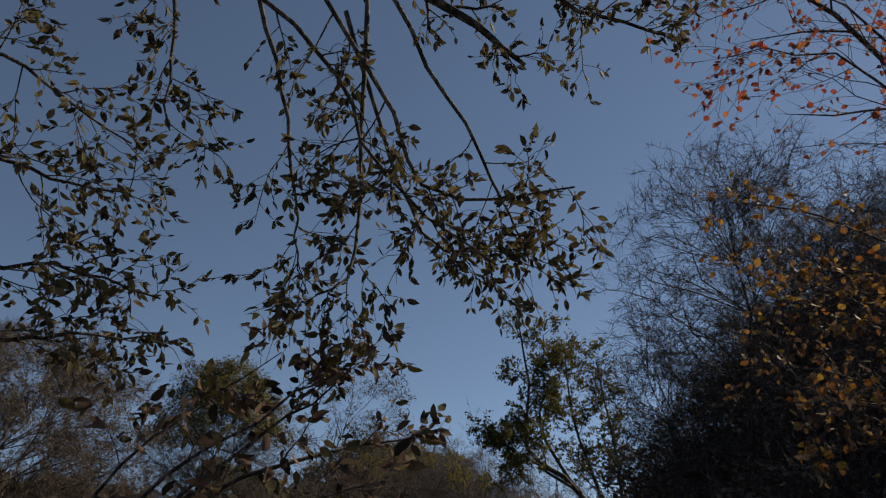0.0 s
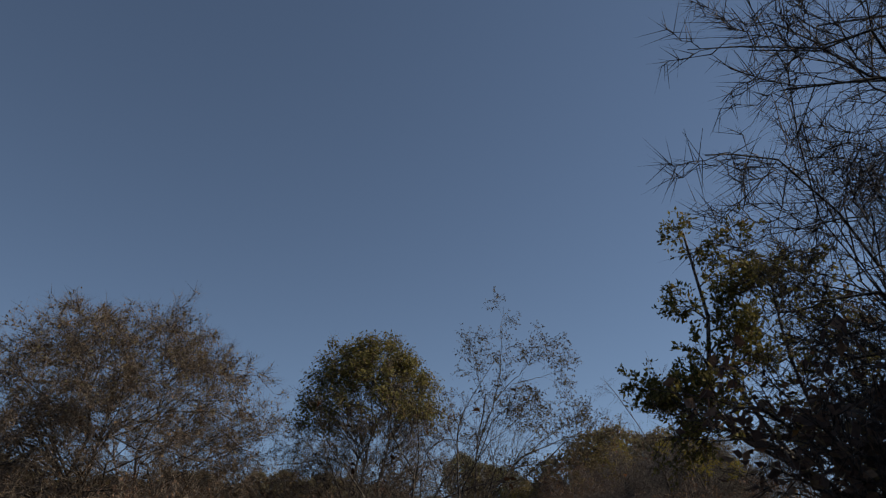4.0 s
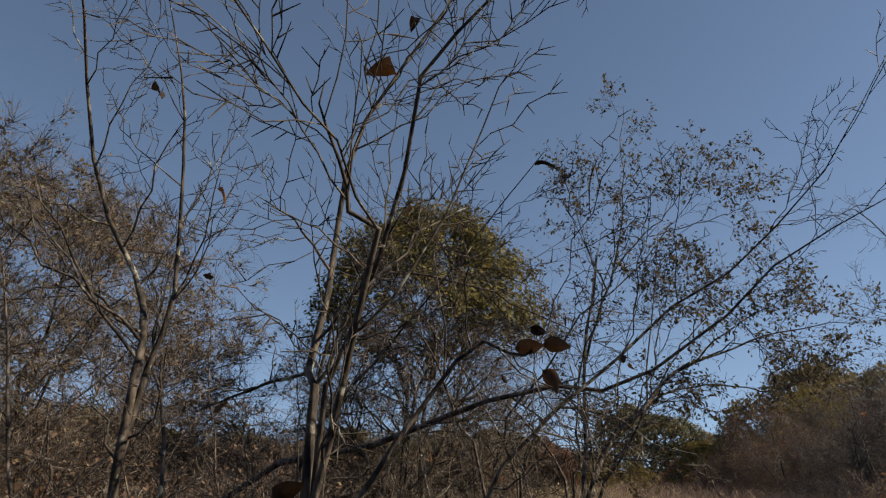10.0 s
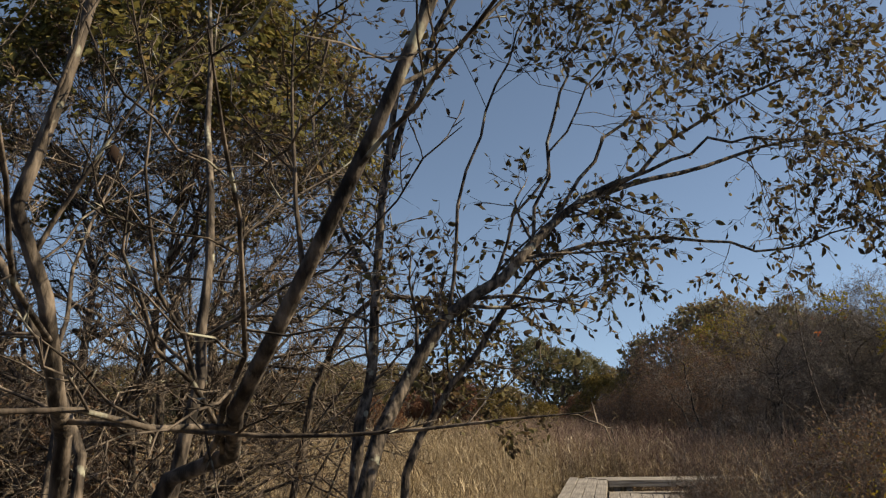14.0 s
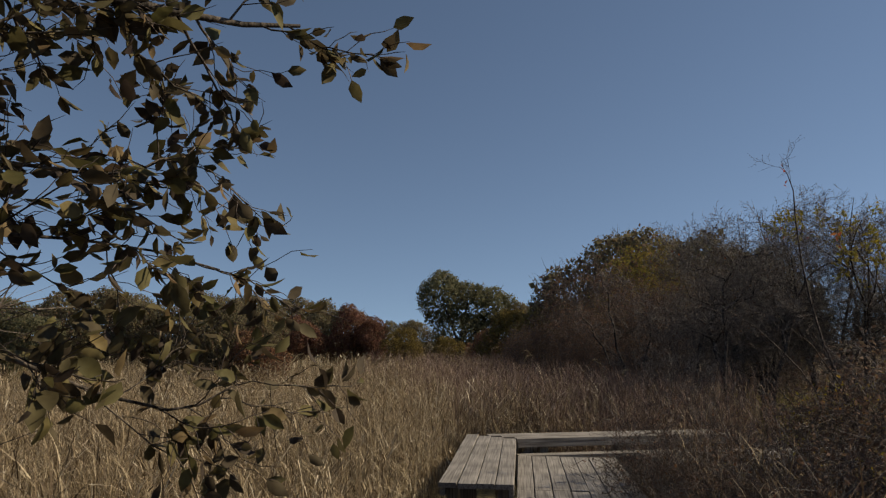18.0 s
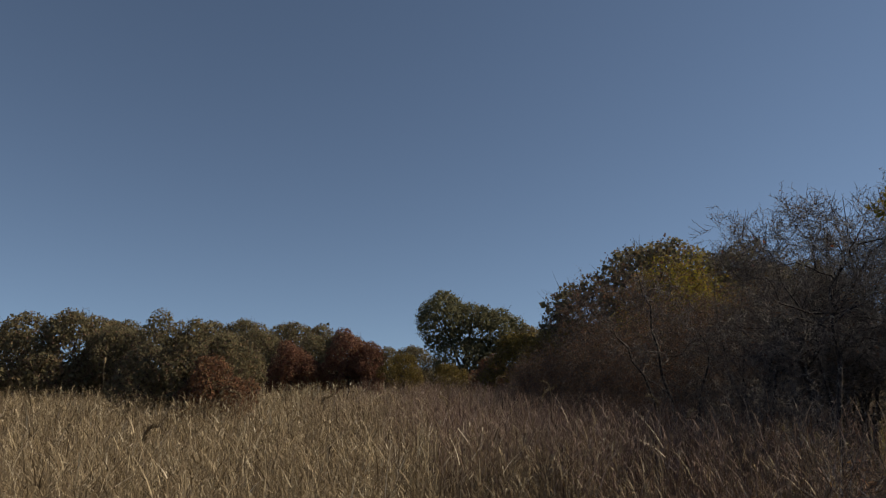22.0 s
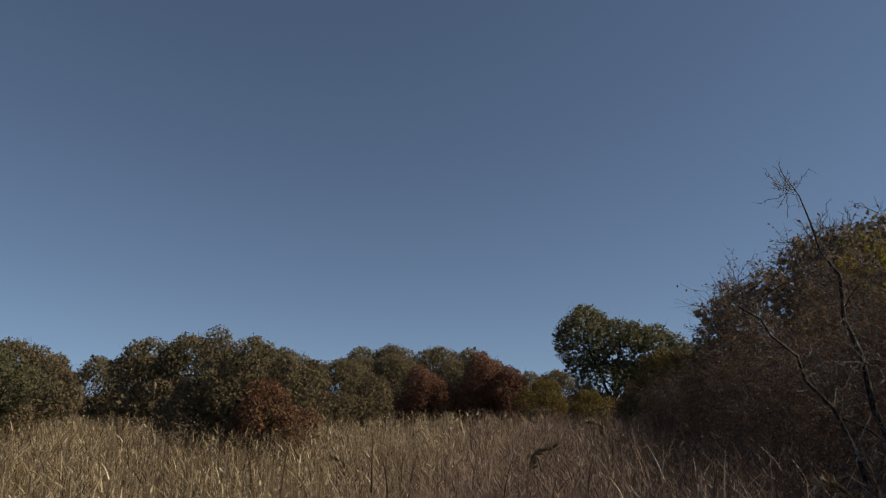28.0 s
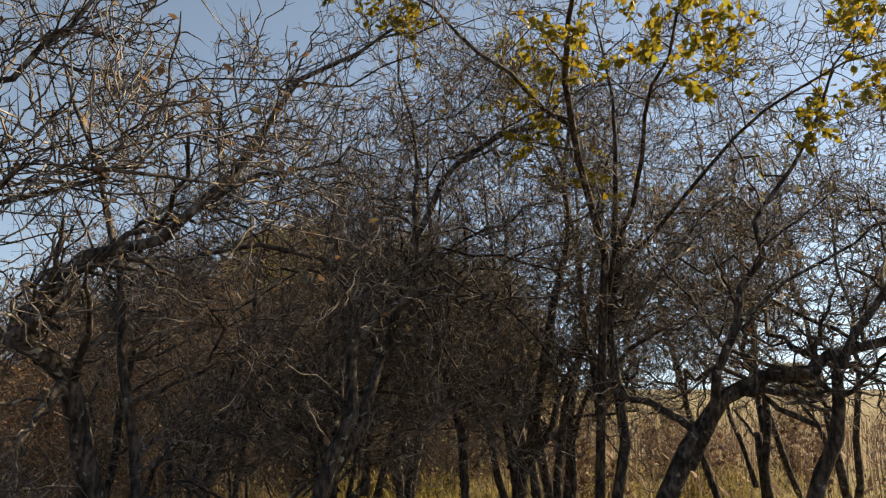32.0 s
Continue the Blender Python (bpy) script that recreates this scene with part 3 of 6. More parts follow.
# ---- trees along the first path ----
def alder_by_the_path():
    foot = (-0.68, -0.92, 0.0)
    lines = [
        [(-0.70, -0.88, -0.05), (-0.70, -0.82, 0.9), (-0.68, -0.72, 1.66), (-0.58, -0.64, 1.87), (-0.46, -0.60, 2.09), (-0.32, -0.58, 2.2), (-0.18, -0.52, 2.33), (-0.08, -0.42, 2.45), (0.12, -0.3, 2.58)],
        [(-0.74, -0.76, -0.05), (-0.73, -0.7, 0.9), (-0.71, -0.64, 1.7), (-0.69, -0.62, 1.97), (-0.67, -0.6, 2.37), (-0.63, -0.58, 2.75), (-0.5, -0.56, 3.4)],
        [(-0.70, -0.5, -0.05), (-0.66, -0.44, 0.9), (-0.61, -0.37, 1.62), (-0.54, -0.33, 1.79), (-0.42, -0.33, 2.0), (-0.29, -0.3, 2.18), (-0.11, -0.12, 2.37), (0.1, -0.02, 2.44)],
        [(0.0, -0.36, 2.52), (0.29, -0.1, 2.66), (0.73, 0.12, 2.82), (1.1, 0.1, 2.9), (1.42, 0.0, 2.9)],
        [(-0.64, -0.58, 2.6), (-0.45, -0.6, 3.1), (-0.3, -0.55, 3.6), (-0.25, -0.5, 4.2), (-0.2, -0.45, 4.75)],
        [(-0.67, -0.62, 2.1), (-1.0, -0.3, 2.8), (-1.1, 0.1, 3.3)],
        [(0.0, -0.05, 2.42), (0.3, 0.02, 2.45), (0.52, 0.03, 2.42), (0.78, 0.06, 2.41), (1.05, 0.1, 2.5), (1.3, 0.1, 2.66)],
        [(-0.4, -0.58, 3.25), (-0.1, -0.5, 3.6), (0.2, -0.4, 3.9), (0.45, -0.4, 4.25)],
        [(-0.1, -0.5, 3.55), (0.25, -0.4, 3.65), (0.55, -0.35, 3.75), (0.75, -0.35, 3.85)],
        [(-0.45, -0.58, 3.1), (-0.6, -0.5, 3.6), (-0.65, -0.45, 4.25)],
        [(0.1, -0.3, 2.57), (0.45, -0.2, 2.85), (0.8, -0.1, 3.05), (1.0, -0.1, 3.2)],
        [(-0.15, -0.46, 2.38), (0.1, -0.35, 2.75), (0.35, -0.25, 3.0), (0.62, -0.2, 3.2)],
        [(0.05, -0.36, 2.54), (0.4, -0.3, 2.7), (0.75, -0.2, 2.74), (1.1, -0.1, 2.7)],
        [(-0.2, -0.5, 2.33), (-0.1, -0.5, 2.8), (0.0, -0.45, 3.1), (0.15, -0.4, 3.4)],
        [(-0.46, -0.6, 2.09), (-0.42, -0.58, 2.5), (-0.3, -0.56, 2.85), (-0.2, -0.55, 3.15), (-0.15, -0.5, 3.35)],
        [(-0.32, -0.58, 2.2), (-0.2, -0.58, 2.5), (-0.05, -0.58, 2.72), (0.08, -0.56, 2.98), (0.14, -0.55, 3.15)],
    ]
    stems = local(lines, foot, [(0.026, 0.012), (0.023, 0.008), (0.016, 0.007), (0.011, 0.002), (0.011, 0.0018), (0.009, 0.0015), (0.008, 0.0015), (0.007, 0.0015), (0.005, 0.0015), (0.006, 0.0015), (0.008, 0.0015), (0.007, 0.0015), (0.007, 0.0015), (0.006, 0.0015), (0.006, 0.0015), (0.005, 0.0015)], 14, 0.009)
    thing, made, rng = plant("alder_tree", "several-stemmed grey-barked alder with dull small leaves beside the path", "tree", foot, 11, stems,
                             [(13, 0.5, 52, 0.0, 0.2, 6, dict(t0=0.42, thin=0.36)), (8, 0.22, 50, -0.02, 0.24, 4, dict(tip=0.001)), (3, 0.08, 48, -0.03, 0.25, 2, dict(tip=0.0008))],
                             [(2, 3, 0.031, 0.5, ALDER, 0.5), (3, 1, 0.028, 0.5, ALDER, 0.6)], bark=LICHEN, stem_name="trunk", stem_sides=12)
    return thing


def alder_branch_tree():
    foot = (-1.45, 0.85, 0.0)
    lines = [
        [(-1.45, 0.85, -0.05), (-1.4, 0.8, 1.4), (-1.15, 0.75, 2.25), (-0.81, 0.82, 2.38), (-0.57, 1.11, 2.30), (-0.35, 1.30, 2.28), (-0.20, 1.44, 2.33)],
        [(-1.42, 0.82, 1.2), (-1.1, 0.85, 1.8), (-0.88, 0.95, 1.94), (-0.69, 1.22, 1.93), (-0.55, 1.34, 1.96), (-0.34, 1.51, 1.92)],
        [(-1.38, 0.8, 1.6), (-1.1, 0.9, 2.0), (-0.90, 1.01, 2.05), (-0.64, 1.24, 2.05), (-0.47, 1.42, 2.07), (-0.43, 1.49, 2.13)],
        [(-1.44, 0.84, 0.9), (-1.1, 0.82, 1.7), (-0.83, 0.94, 1.95), (-0.61, 1.20, 1.82), (-0.42, 1.39, 1.70), (-0.30, 1.47, 1.72)],
        [(-1.25, 0.78, 2.0), (-0.95, 0.82, 2.1), (-0.81, 0.89, 2.12), (-0.63, 1.14, 2.15), (-0.41, 1.28, 2.33)],
        [(-1.5, 0.8, -0.05), (-1.8, 0.7, 1.3), (-1.9, 0.9, 2.4), (-1.8, 1.2, 3.1)],
    ]
    stems = local(lines, foot, [(0.022, 0.003), (0.007, 0.0015), (0.0065, 0.0015), (0.0065, 0.0015), (0.006, 0.0015), (0.02, 0.003)], 12, 0.008)
    thing, made, rng = plant("alder_tree", "leaning alder with lichen-spotted limbs, green-brown leaves and dark cones", "tree", foot, 12, stems,
                             [(16, 0.3, 52, 0.0, 0.15, 6, dict(t0=0.4, thin=0.45, zig=0.15)), (7, 0.13, 48, -0.02, 0.18, 4, dict(tip=0.0008, zig=0.2))],
                             [(2, 2, 0.034, 0.55, ALDER, 0.35), (1, 7, 0.036, 0.55, ALDER, 0.35)], bark=BARK, stem_name="limb", stem_sides=9)
    big = [one_leaf("leaf", 0.037, 0.55, 0.25, c, ALDER_ONE, 0, s) for c, s in ((0.1, 1), (0.35, 2), (-0.15, 3))]
    twigs = made[2][0]
    single_leaves(rng, thing, twigs[twigs[:, -1, 0] < 1.15][:500], 300, big)
    return thing


def start_tree():
    """The tree whose limbs hang over the path at the start."""
    foot = (-4.2, -11.2, 0.5)
    lines = [
        [(-4.2, -11.2, 0.4), (-4.25, -11.15, 1.9), (-4.1, -11.2, 2.9), (-3.6, -11.3, 3.3), (-3.18, -11.34, 3.05), (-2.95, -11.40, 2.96), (-2.80, -11.46, 2.82), (-2.71, -11.47, 2.75)],
        [(-4.1, -11.2, 2.8), (-3.6, -11.3, 3.1), (-3.35, -11.33, 2.91), (-3.11, -11.35, 2.70), (-3.06, -11.37, 2.53), (-2.92, -11.41, 2.36), (-2.79, -11.46, 2.25)],
        [(-3.6, -11.3, 3.3), (-3.35, -11.33, 3.15), (-3.18, -11.34, 2.96), (-2.99, -11.38, 2.61), (-2.93, -11.40, 2.43), (-2.76, -11.45, 2.41), (-2.63, -11.50, 2.45)],
        [(-3.4, -11.3, 3.2), (-3.07, -11.31, 3.02), (-3.06, -11.32, 2.68), (-3.04, -11.32, 2.45), (-3.07, -11.36, 2.24), (-3.14, -11.40, 2.16)],
        [(-3.9, -11.25, 3.1), (-3.55, -11.28, 3.05), (-3.46, -11.28, 2.75), (-3.44, -11.28, 2.52)],
        [(-3.2, -11.34, 3.05), (-2.73, -11.44, 3.03), (-2.52, -11.52, 2.91), (-2.38, -11.58, 2.86)],
        [(-3.0, -11.36, 2.95), (-2.86, -11.36, 2.7), (-2.76, -11.37, 2.5), (-2.70, -11.38, 2.38), (-2.66, -11.38, 2.29)],
        [(-3.1, -11.32, 2.9), (-3.0, -11.3, 2.62), (-2.92, -11.3, 2.42), (-2.84, -11.31, 2.33), (-2.74, -11.33, 2.34)],
        [(-3.3, -11.3, 2.9), (-3.2, -11.27, 2.6), (-3.17, -11.26, 2.38), (-3.13, -11.26, 2.21)],
        [(-4.22, -11.2, 2.3), (-3.97, -11.21, 2.62), (-3.80, -11.14, 2.70), (-3.66, -11.11, 2.64), (-3.52, -11.09, 2.57)],
        [(-4.22, -11.2, 2.1), (-3.92, -11.18, 2.44), (-3.75, -11.13, 2.47), (-3.62, -11.10, 2.44), (-3.50, -11.08, 2.47)],
        [(-4.22, -11.2, 1.8), (-3.86, -11.16, 2.19), (-3.70, -11.12, 2.24), (-3.57, -11.09, 2.26), (-3.41, -11.08, 2.22)],
        [(-4.22, -11.2, 1.6), (-3.83, -11.15, 2.06), (-3.67, -11.11, 2.10), (-3.56, -11.09, 2.12), (-3.42, -11.08, 2.13)],
    ]
    stems = local(lines, foot, [(0.03, 0.005)] + [(0.008, 0.002)] * 4 + [(0.008, 0.003)] + [(0.006, 0.0012)] * 3 + [(0.007, 0.002)] * 4, 12, 0.005)
    thing, made, rng = plant("alder_tree", "alder with drooping leafy limbs hanging over the path, leaves darkened as if backlit", "tree", foot, 21, stems,
                             [(11, 0.2, 55, -0.05, 0.18, 5, dict(t0=0.35, thin=0.45)), (6, 0.11, 50, -0.06, 0.22, 3, dict(tip=0.0008))],
                             [(2, 4, 0.023, 0.5, ALDER, 0.4), (1, 3, 0.024, 0.5, ALDER, 0.4)], bark=BARK, stem_name="limb", stem_sides=9)
    # these limbs take the leaf whose colour already holds the backlight
    big = [one_leaf("leaf", 0.025, 0.5, 0.3, c, ALDER_BACKLIT, 0, s) for c, s in ((0.1, 4), (0.4, 5), (-0.1, 6))]
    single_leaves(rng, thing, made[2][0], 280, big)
    return thing


alder_by_the_path()
alder_branch_tree()
start_tree()

# low leafy branches beside the start of the path
st = local([[(-3.9, -10.7, 0.4), (-3.75, -10.75, 1.3), (-3.3, -10.8, 1.8), (-2.95, -10.78, 1.95), (-2.64, -10.78, 2.02)],
            [(-3.75, -10.75, 1.3), (-3.4, -10.85, 1.8), (-3.1, -10.9, 2.05), (-2.88, -10.89, 2.17)],
            [(-3.75, -10.75, 1.3), (-3.45, -10.65, 1.9), (-3.07, -10.61, 2.24)],
            [(-3.4, -10.7, 1.75), (-3.05, -10.65, 2.05), (-2.81, -10.65, 2.26)],
            [(-3.9, -10.7, 0.8), (-3.6, -10.95, 1.5), (-3.2, -11.05, 1.75), (-2.9, -11.1, 1.85)]], (-3.9, -10.7, 0.5), [(0.013, 0.002), (0.007, 0.0015), (0.007, 0.0015), (0.006, 0.0015), (0.008, 0.0015)], 10, 0.008)
thing, made, rng2 = plant("alder_shrub", "young alder beside the path, drooping leaves darkened as if backlit", "shrub", (-3.9, -10.7, 0.5), 37, st,
      [(10, 0.24, 50, 0.0, 0.14, 5, dict(t0=0.4, thin=0.45, tip=0.0009)), (4, 0.1, 45, 0.0, 0.18, 3, dict(tip=0.0007))], [(1, 7, 0.042, 0.5, SHADE, 0.5)], bark=TWIG)
single_leaves(rng2, thing, made[2][0], 260, [one_leaf("leaf", 0.046, 0.5, 0.3, c, ALDER_BACKLIT, 0, s) for c, s in ((0.1, 14), (0.4, 15), (-0.15, 16))], hang=0.6)
# tall tree with a wide crown of thin grey twigs
rng = np.random.default_rng(38)
tr, br = crown(rng, 5, 340, 2.5, 4.55, 2.2, 0.05, (0.5, 1.0), k=5, under=0.75, lumpy=0.5)
plant("willow_tree", "wide grey-twigged tree with sparse olive-brown leaves", "tree", (-5.6, -1.1, 0.0), 31, tr,
      [(10, 0.42, 54, 0.0, 0.2, 3, dict(t0=0.25, thin=0.55, tip=0.0022, zig=0.25)), (3, 0.16, 50, 0, 0.2, 1, dict(tip=0.002))],
      [(2, 4, 0.038, 0.55, DULL, 0.2, 'plain', 0.05), (3, 0.6, 0.038, 0.55, DULL, 0.2, 'plain', 0.03), (2, 3, 0.04, 0.6, OLIVE, 0.2, 'top', 'plain', 0.05), (2, 22, 0.19, 0.022, PALE, -0.05, 'spike')], bark=BARK, twig=PALE, stem_name="trunk", first=br)
# domed green tree
DOME = (1.55, 4.75, 2.2)
rng = np.random.default_rng(2)
tr, br = crown(rng, 7, 320, 1.55, 4.75, 2.2, 0.045, (0.5, 1.0), k=5, under=0.55, lumpy=0.2)
plant("domed_tree", "round-crowned tree, olive-green leaves on top, bare grey twigs below", "tree", (-2.36, 1.15, 0.0), 32, tr,
      [(10, 0.25, 54, 0.0, 0.2, 3, dict(t0=0.25, thin=0.55, tip=0.0022, zig=0.25)), (3, 0.12, 50, 0, 0.2, 1, dict(tip=0.002))],
      [(2, 30, 0.05, 0.6, GREEN, 0.1, 'rim', 'plain', 'shell', 0.07), (2, 1, 0.034, 0.55, DULL, 0.2, 'plain', 0.04), (2, 9, 0.17, 0.022, PALE, -0.05, 'spike')], bark=LICHEN, twig=PALE, stem_name="trunk", first=br, dome=DOME)
# green tree on the right
rng = np.random.default_rng(33)
st = local([[(2.9, -3.8, -0.05), (2.48, -3.86, 1.90), (1.67, -3.80, 2.52), (1.53, -3.74, 2.91), (1.58, -3.76, 3.66), (1.47, -3.72, 4.6)],
            [(2.3, -3.87, 2.1), (1.9, -3.6, 2.9), (2.0, -3.5, 3.7), (2.05, -3.5, 4.5)],
            [(2.11, -3.89, 2.20), (1.6, -3.82, 2.5), (1.3, -3.78, 2.66), (1.1, -3.7, 2.9)],
            [(2.9, -3.8, 0.5), (2.9, -3.5, 2.0), (2.6, -3.3, 3.2), (2.6, -3.2, 4.4)],
            [(2.9, -3.8, 0.4), (3.2, -3.6, 2.0), (3.2, -3.4, 3.2), (3.1, -3.3, 4.2)]], (2.9, -3.8, 0.0), [(0.05, 0.012), (0.03, 0.008), (0.025, 0.006), (0.04, 0.008), (0.04, 0.008)], 10, 0.02)
plant("green_tree", "slanting small tree with yellow-green leaves", "tree", (2.9, -3.8, 0.0), 33, st,
      [(15, 0.6, 55, 0.03, 0.2, 5, dict(t0=0.35, thin=0.5, zig=0.25)), (9, 0.3, 50, 0.02, 0.22, 3), (5, 0.13, 45, 0, 0.2, 1)],
      [(3, 3, 0.048, 0.5, GREEN, 0.25, 'plain'), (2, 10, 0.055, 0.5, GREEN, 0.25, 'plain')], stem_name="trunk")
# dense dark tree; the brown leaves low in it are fill for its dark inside
rng = np.random.default_rng(34)
tr, br = crown(rng, 9, 380, 1.55, 5.0, 1.9, 0.04, (0.35, 1.0), k=5, under=0.9, spread=0.3)
dark_tree = plant("dark_tree", "dense dark bare-twigged tree with tangled fine branches", "tree", (1.35, -8.45, 0.2), 34, tr,
      [(9, 0.5, 54, 0.03, 0.16, 4, dict(t0=0.25, thin=0.55, tip=0.002, zig=0.4)), (4, 0.15, 55, 0.02, 0.2, 1, dict(tip=0.0018))],
      [(2, 3, 0.045, 0.5, SHADE, 0.3, 'plain', 'low'), (2, 18, 0.12, 0.025, TWIG, -0.05, 'spike'), (1, 130, 0.046, 0.7, SHADE, 0.3, 'plain', 'low', 0.12), (3, 0.05, 0.035, 0.6, ORANGE, 0.3, 'plain', 'low')], stem_name="trunk", first=br)[0]
copy_thing(dark_tree, pose(2.1, -7.35, 0.1, 0, 0, 130) @ Matrix.Scale(0.8, 4))
copy_thing(dark_tree, pose(2.9, -8.4, 0.1, 0, 0, 250) @ Matrix.Scale(0.85, 4))
# Unseen copies further right, added to block the sun from the trees here.
for x, y, turn, k in ((4.6, -8.6, 40, 1.25), (4.8, -6.8, 160, 1.2), (4.4, -10.6, 290, 1.3), (3.4, -12.0, 200, 1.1)):
    copy_thing(dark_tree, pose(x, y, 0.1, 0, 0, turn) @ Matrix.Scale(k, 4))
# low limb with orange leaves
st = local([[(-0.5, -11.6, 0.4), (-0.55, -11.5, 1.6), (-0.75, -11.15, 2.3), (-1.0, -11.0, 2.5), (-1.1, -10.8, 2.45)],
            [(-0.55, -11.5, 1.4), (-0.75, -11.15, 1.95), (-0.95, -11.0, 2.15), (-1.05, -10.75, 2.15)],
            [(-0.55, -11.5, 1.6), (-0.65, -11.2, 2.4), (-0.85, -10.9, 2.7), (-1.0, -10.6, 2.65)],
            [(-0.5, -11.4, 1.8), (-0.4, -11.0, 2.6), (-0.6, -10.6, 3.1), (-0.95, -10.3, 3.25)],
            [(-0.5, -11.4, 1.8), (-0.3, -10.9, 2.3), (-0.35, -10.4, 2.8), (-0.6, -10.0, 3.1)],
            [(-0.5, -11.5, 1.5), (-0.35, -11.0, 2.0), (-0.45, -10.5, 2.35), (-0.7, -10.1, 2.5)],
            [(-0.5, -11.5, 1.4), (-0.3, -11.1, 1.7), (-0.3, -10.6, 2.0), (-0.45, -10.2, 2.1)]], (-0.5, -11.6, 0.5), [(0.018, 0.004), (0.01, 0.003), (0.01, 0.003), (0.01, 0.002), (0.01, 0.002), (0.008, 0.002), (0.008, 0.002)], 10, 0.008)
thing, made, rng2 = plant("sapling", "thin sapling holding orange and yellow autumn leaves", "tree", (-0.5, -11.6, 0.5), 36, st,
      [(11, 0.36, 45, 0.0, 0.14, 4, dict(t0=0.4, thin=0.5)), (5, 0.14, 42, 0.0, 0.18, 3)], [(2, 1, 0.036, 0.75, ORANGE, 0.5), (2, 2, 0.034, 0.6, SHADE, 0.4)], bark=TWIG)
tri = [one_leaf("leaf", 0.028, 0.85, 0.2, c, ORANGE_ONE, 1, s) for c, s in ((0.1, 1), (0.4, 2))]
single_leaves(rng2, thing, made[2][0], 260, tri, name="leaf")
# red maple limb
rng = np.random.default_rng(35)
st = local([[(0.4, -11.6, 0.4), (0.3, -11.3, 2.0), (-0.1, -11.0, 3.4), (-0.8, -10.9, 4.1), (-1.3, -10.8, 4.15)],
            [(0.2, -11.2, 2.4), (-0.3, -11.1, 3.2), (-0.8, -11.0, 3.65), (-1.15, -10.7, 3.8)],
            [(0.3, -11.3, 2.0), (0.1, -11.0, 3.2), (-0.5, -10.9, 4.1), (-1.0, -10.8, 4.3)]], (0.4, -11.6, 0.25), [(0.03, 0.003), (0.011, 0.002), (0.013, 0.002)], 10, 0.015)
thing, made, rng2 = plant("maple_tree", "young maple with sparse red leaves on thin dark twigs", "tree", (0.4, -11.6, 0.25), 35, st,
      [(16, 0.6, 45, 0.0, 0.13, 5, dict(t0=0.35, thin=0.5)), (9, 0.25, 42, 0.0, 0.16, 3)], [(2, 1, 0.028, 0.8, RED, 0.3)], stem_name="limb")
tri = [one_leaf("leaf", 0.032, 0.9, 0.2, c, RED_ONE, 1, s) for c, s in ((0.1, 1), (0.4, 2))]
single_leaves(rng2, thing, made[2][0], 300, tri)


# ---- bare shrubs beside the path ----
SPUR = [(11, 0.42, 48, 0.04, 0.12, 7, dict(t0=0.25, thin=0.4, zig=0.1)), (7, 0.17, 50, 0.03, 0.14, 5, dict(tip=0.0008, zig=0.15)), (4, 0.022, 58, 0.03, 0.1, 1, dict(tip=0.001))]


def bare_shrub(name, label, foot, seed, lines, radii, dead, levels=None, dead_size=0.055, more=0, rx=0.9, high=2.3, thick=0.85, bark=None, lean=(-0.15, 0.0)):
    P, R = local(lines, foot, [(a * thick, c * 0.6) for a, c in radii], 12, 0.006, seed)
    if more:
        P2, R2 = fan(np.random.default_rng(seed), more, rx, high, 1.2, 0.009, 12, lean=lean, spread=0.2)
        P, R = np.vstack([P, P2]), np.vstack([R, np.maximum(R2, 0.0008)])
    stems = P, R
    thing, made, rng = plant(name, label, "shrub", foot, seed, stems, levels or
                             [(10, 0.45, 50, 0.03, 0.12, 7, dict(t0=0.2, t1=0.9, thin=0.5, tip=0.001, zig=0.24)), (7, 0.2, 50, 0.03, 0.14, 5, dict(t1=0.9, tip=0.0009, zig=0.25)), (4, 0.04, 52, 0.03, 0.18, 1)], [], bark=bark or TWIG, twig=bark or TWIG, stem_name="limb", stem_sides=9)
    curl = [one_leaf("dead_leaf", dead_size, 0.6, 0.7, c, DEAD_ONE, 0, s) for c, s in ((0.8, 1), (0.5, 2), (-0.6, 3))]
    single_leaves(rng, thing, made[2][0], dead // 2, curl, hang=0.6, name="dead_leaf", t0=0.8)
    single_leaves(rng, thing, made[0][0], dead - dead // 2, curl, hang=0.6, name="dead_leaf", t0=0.93)
    return thing


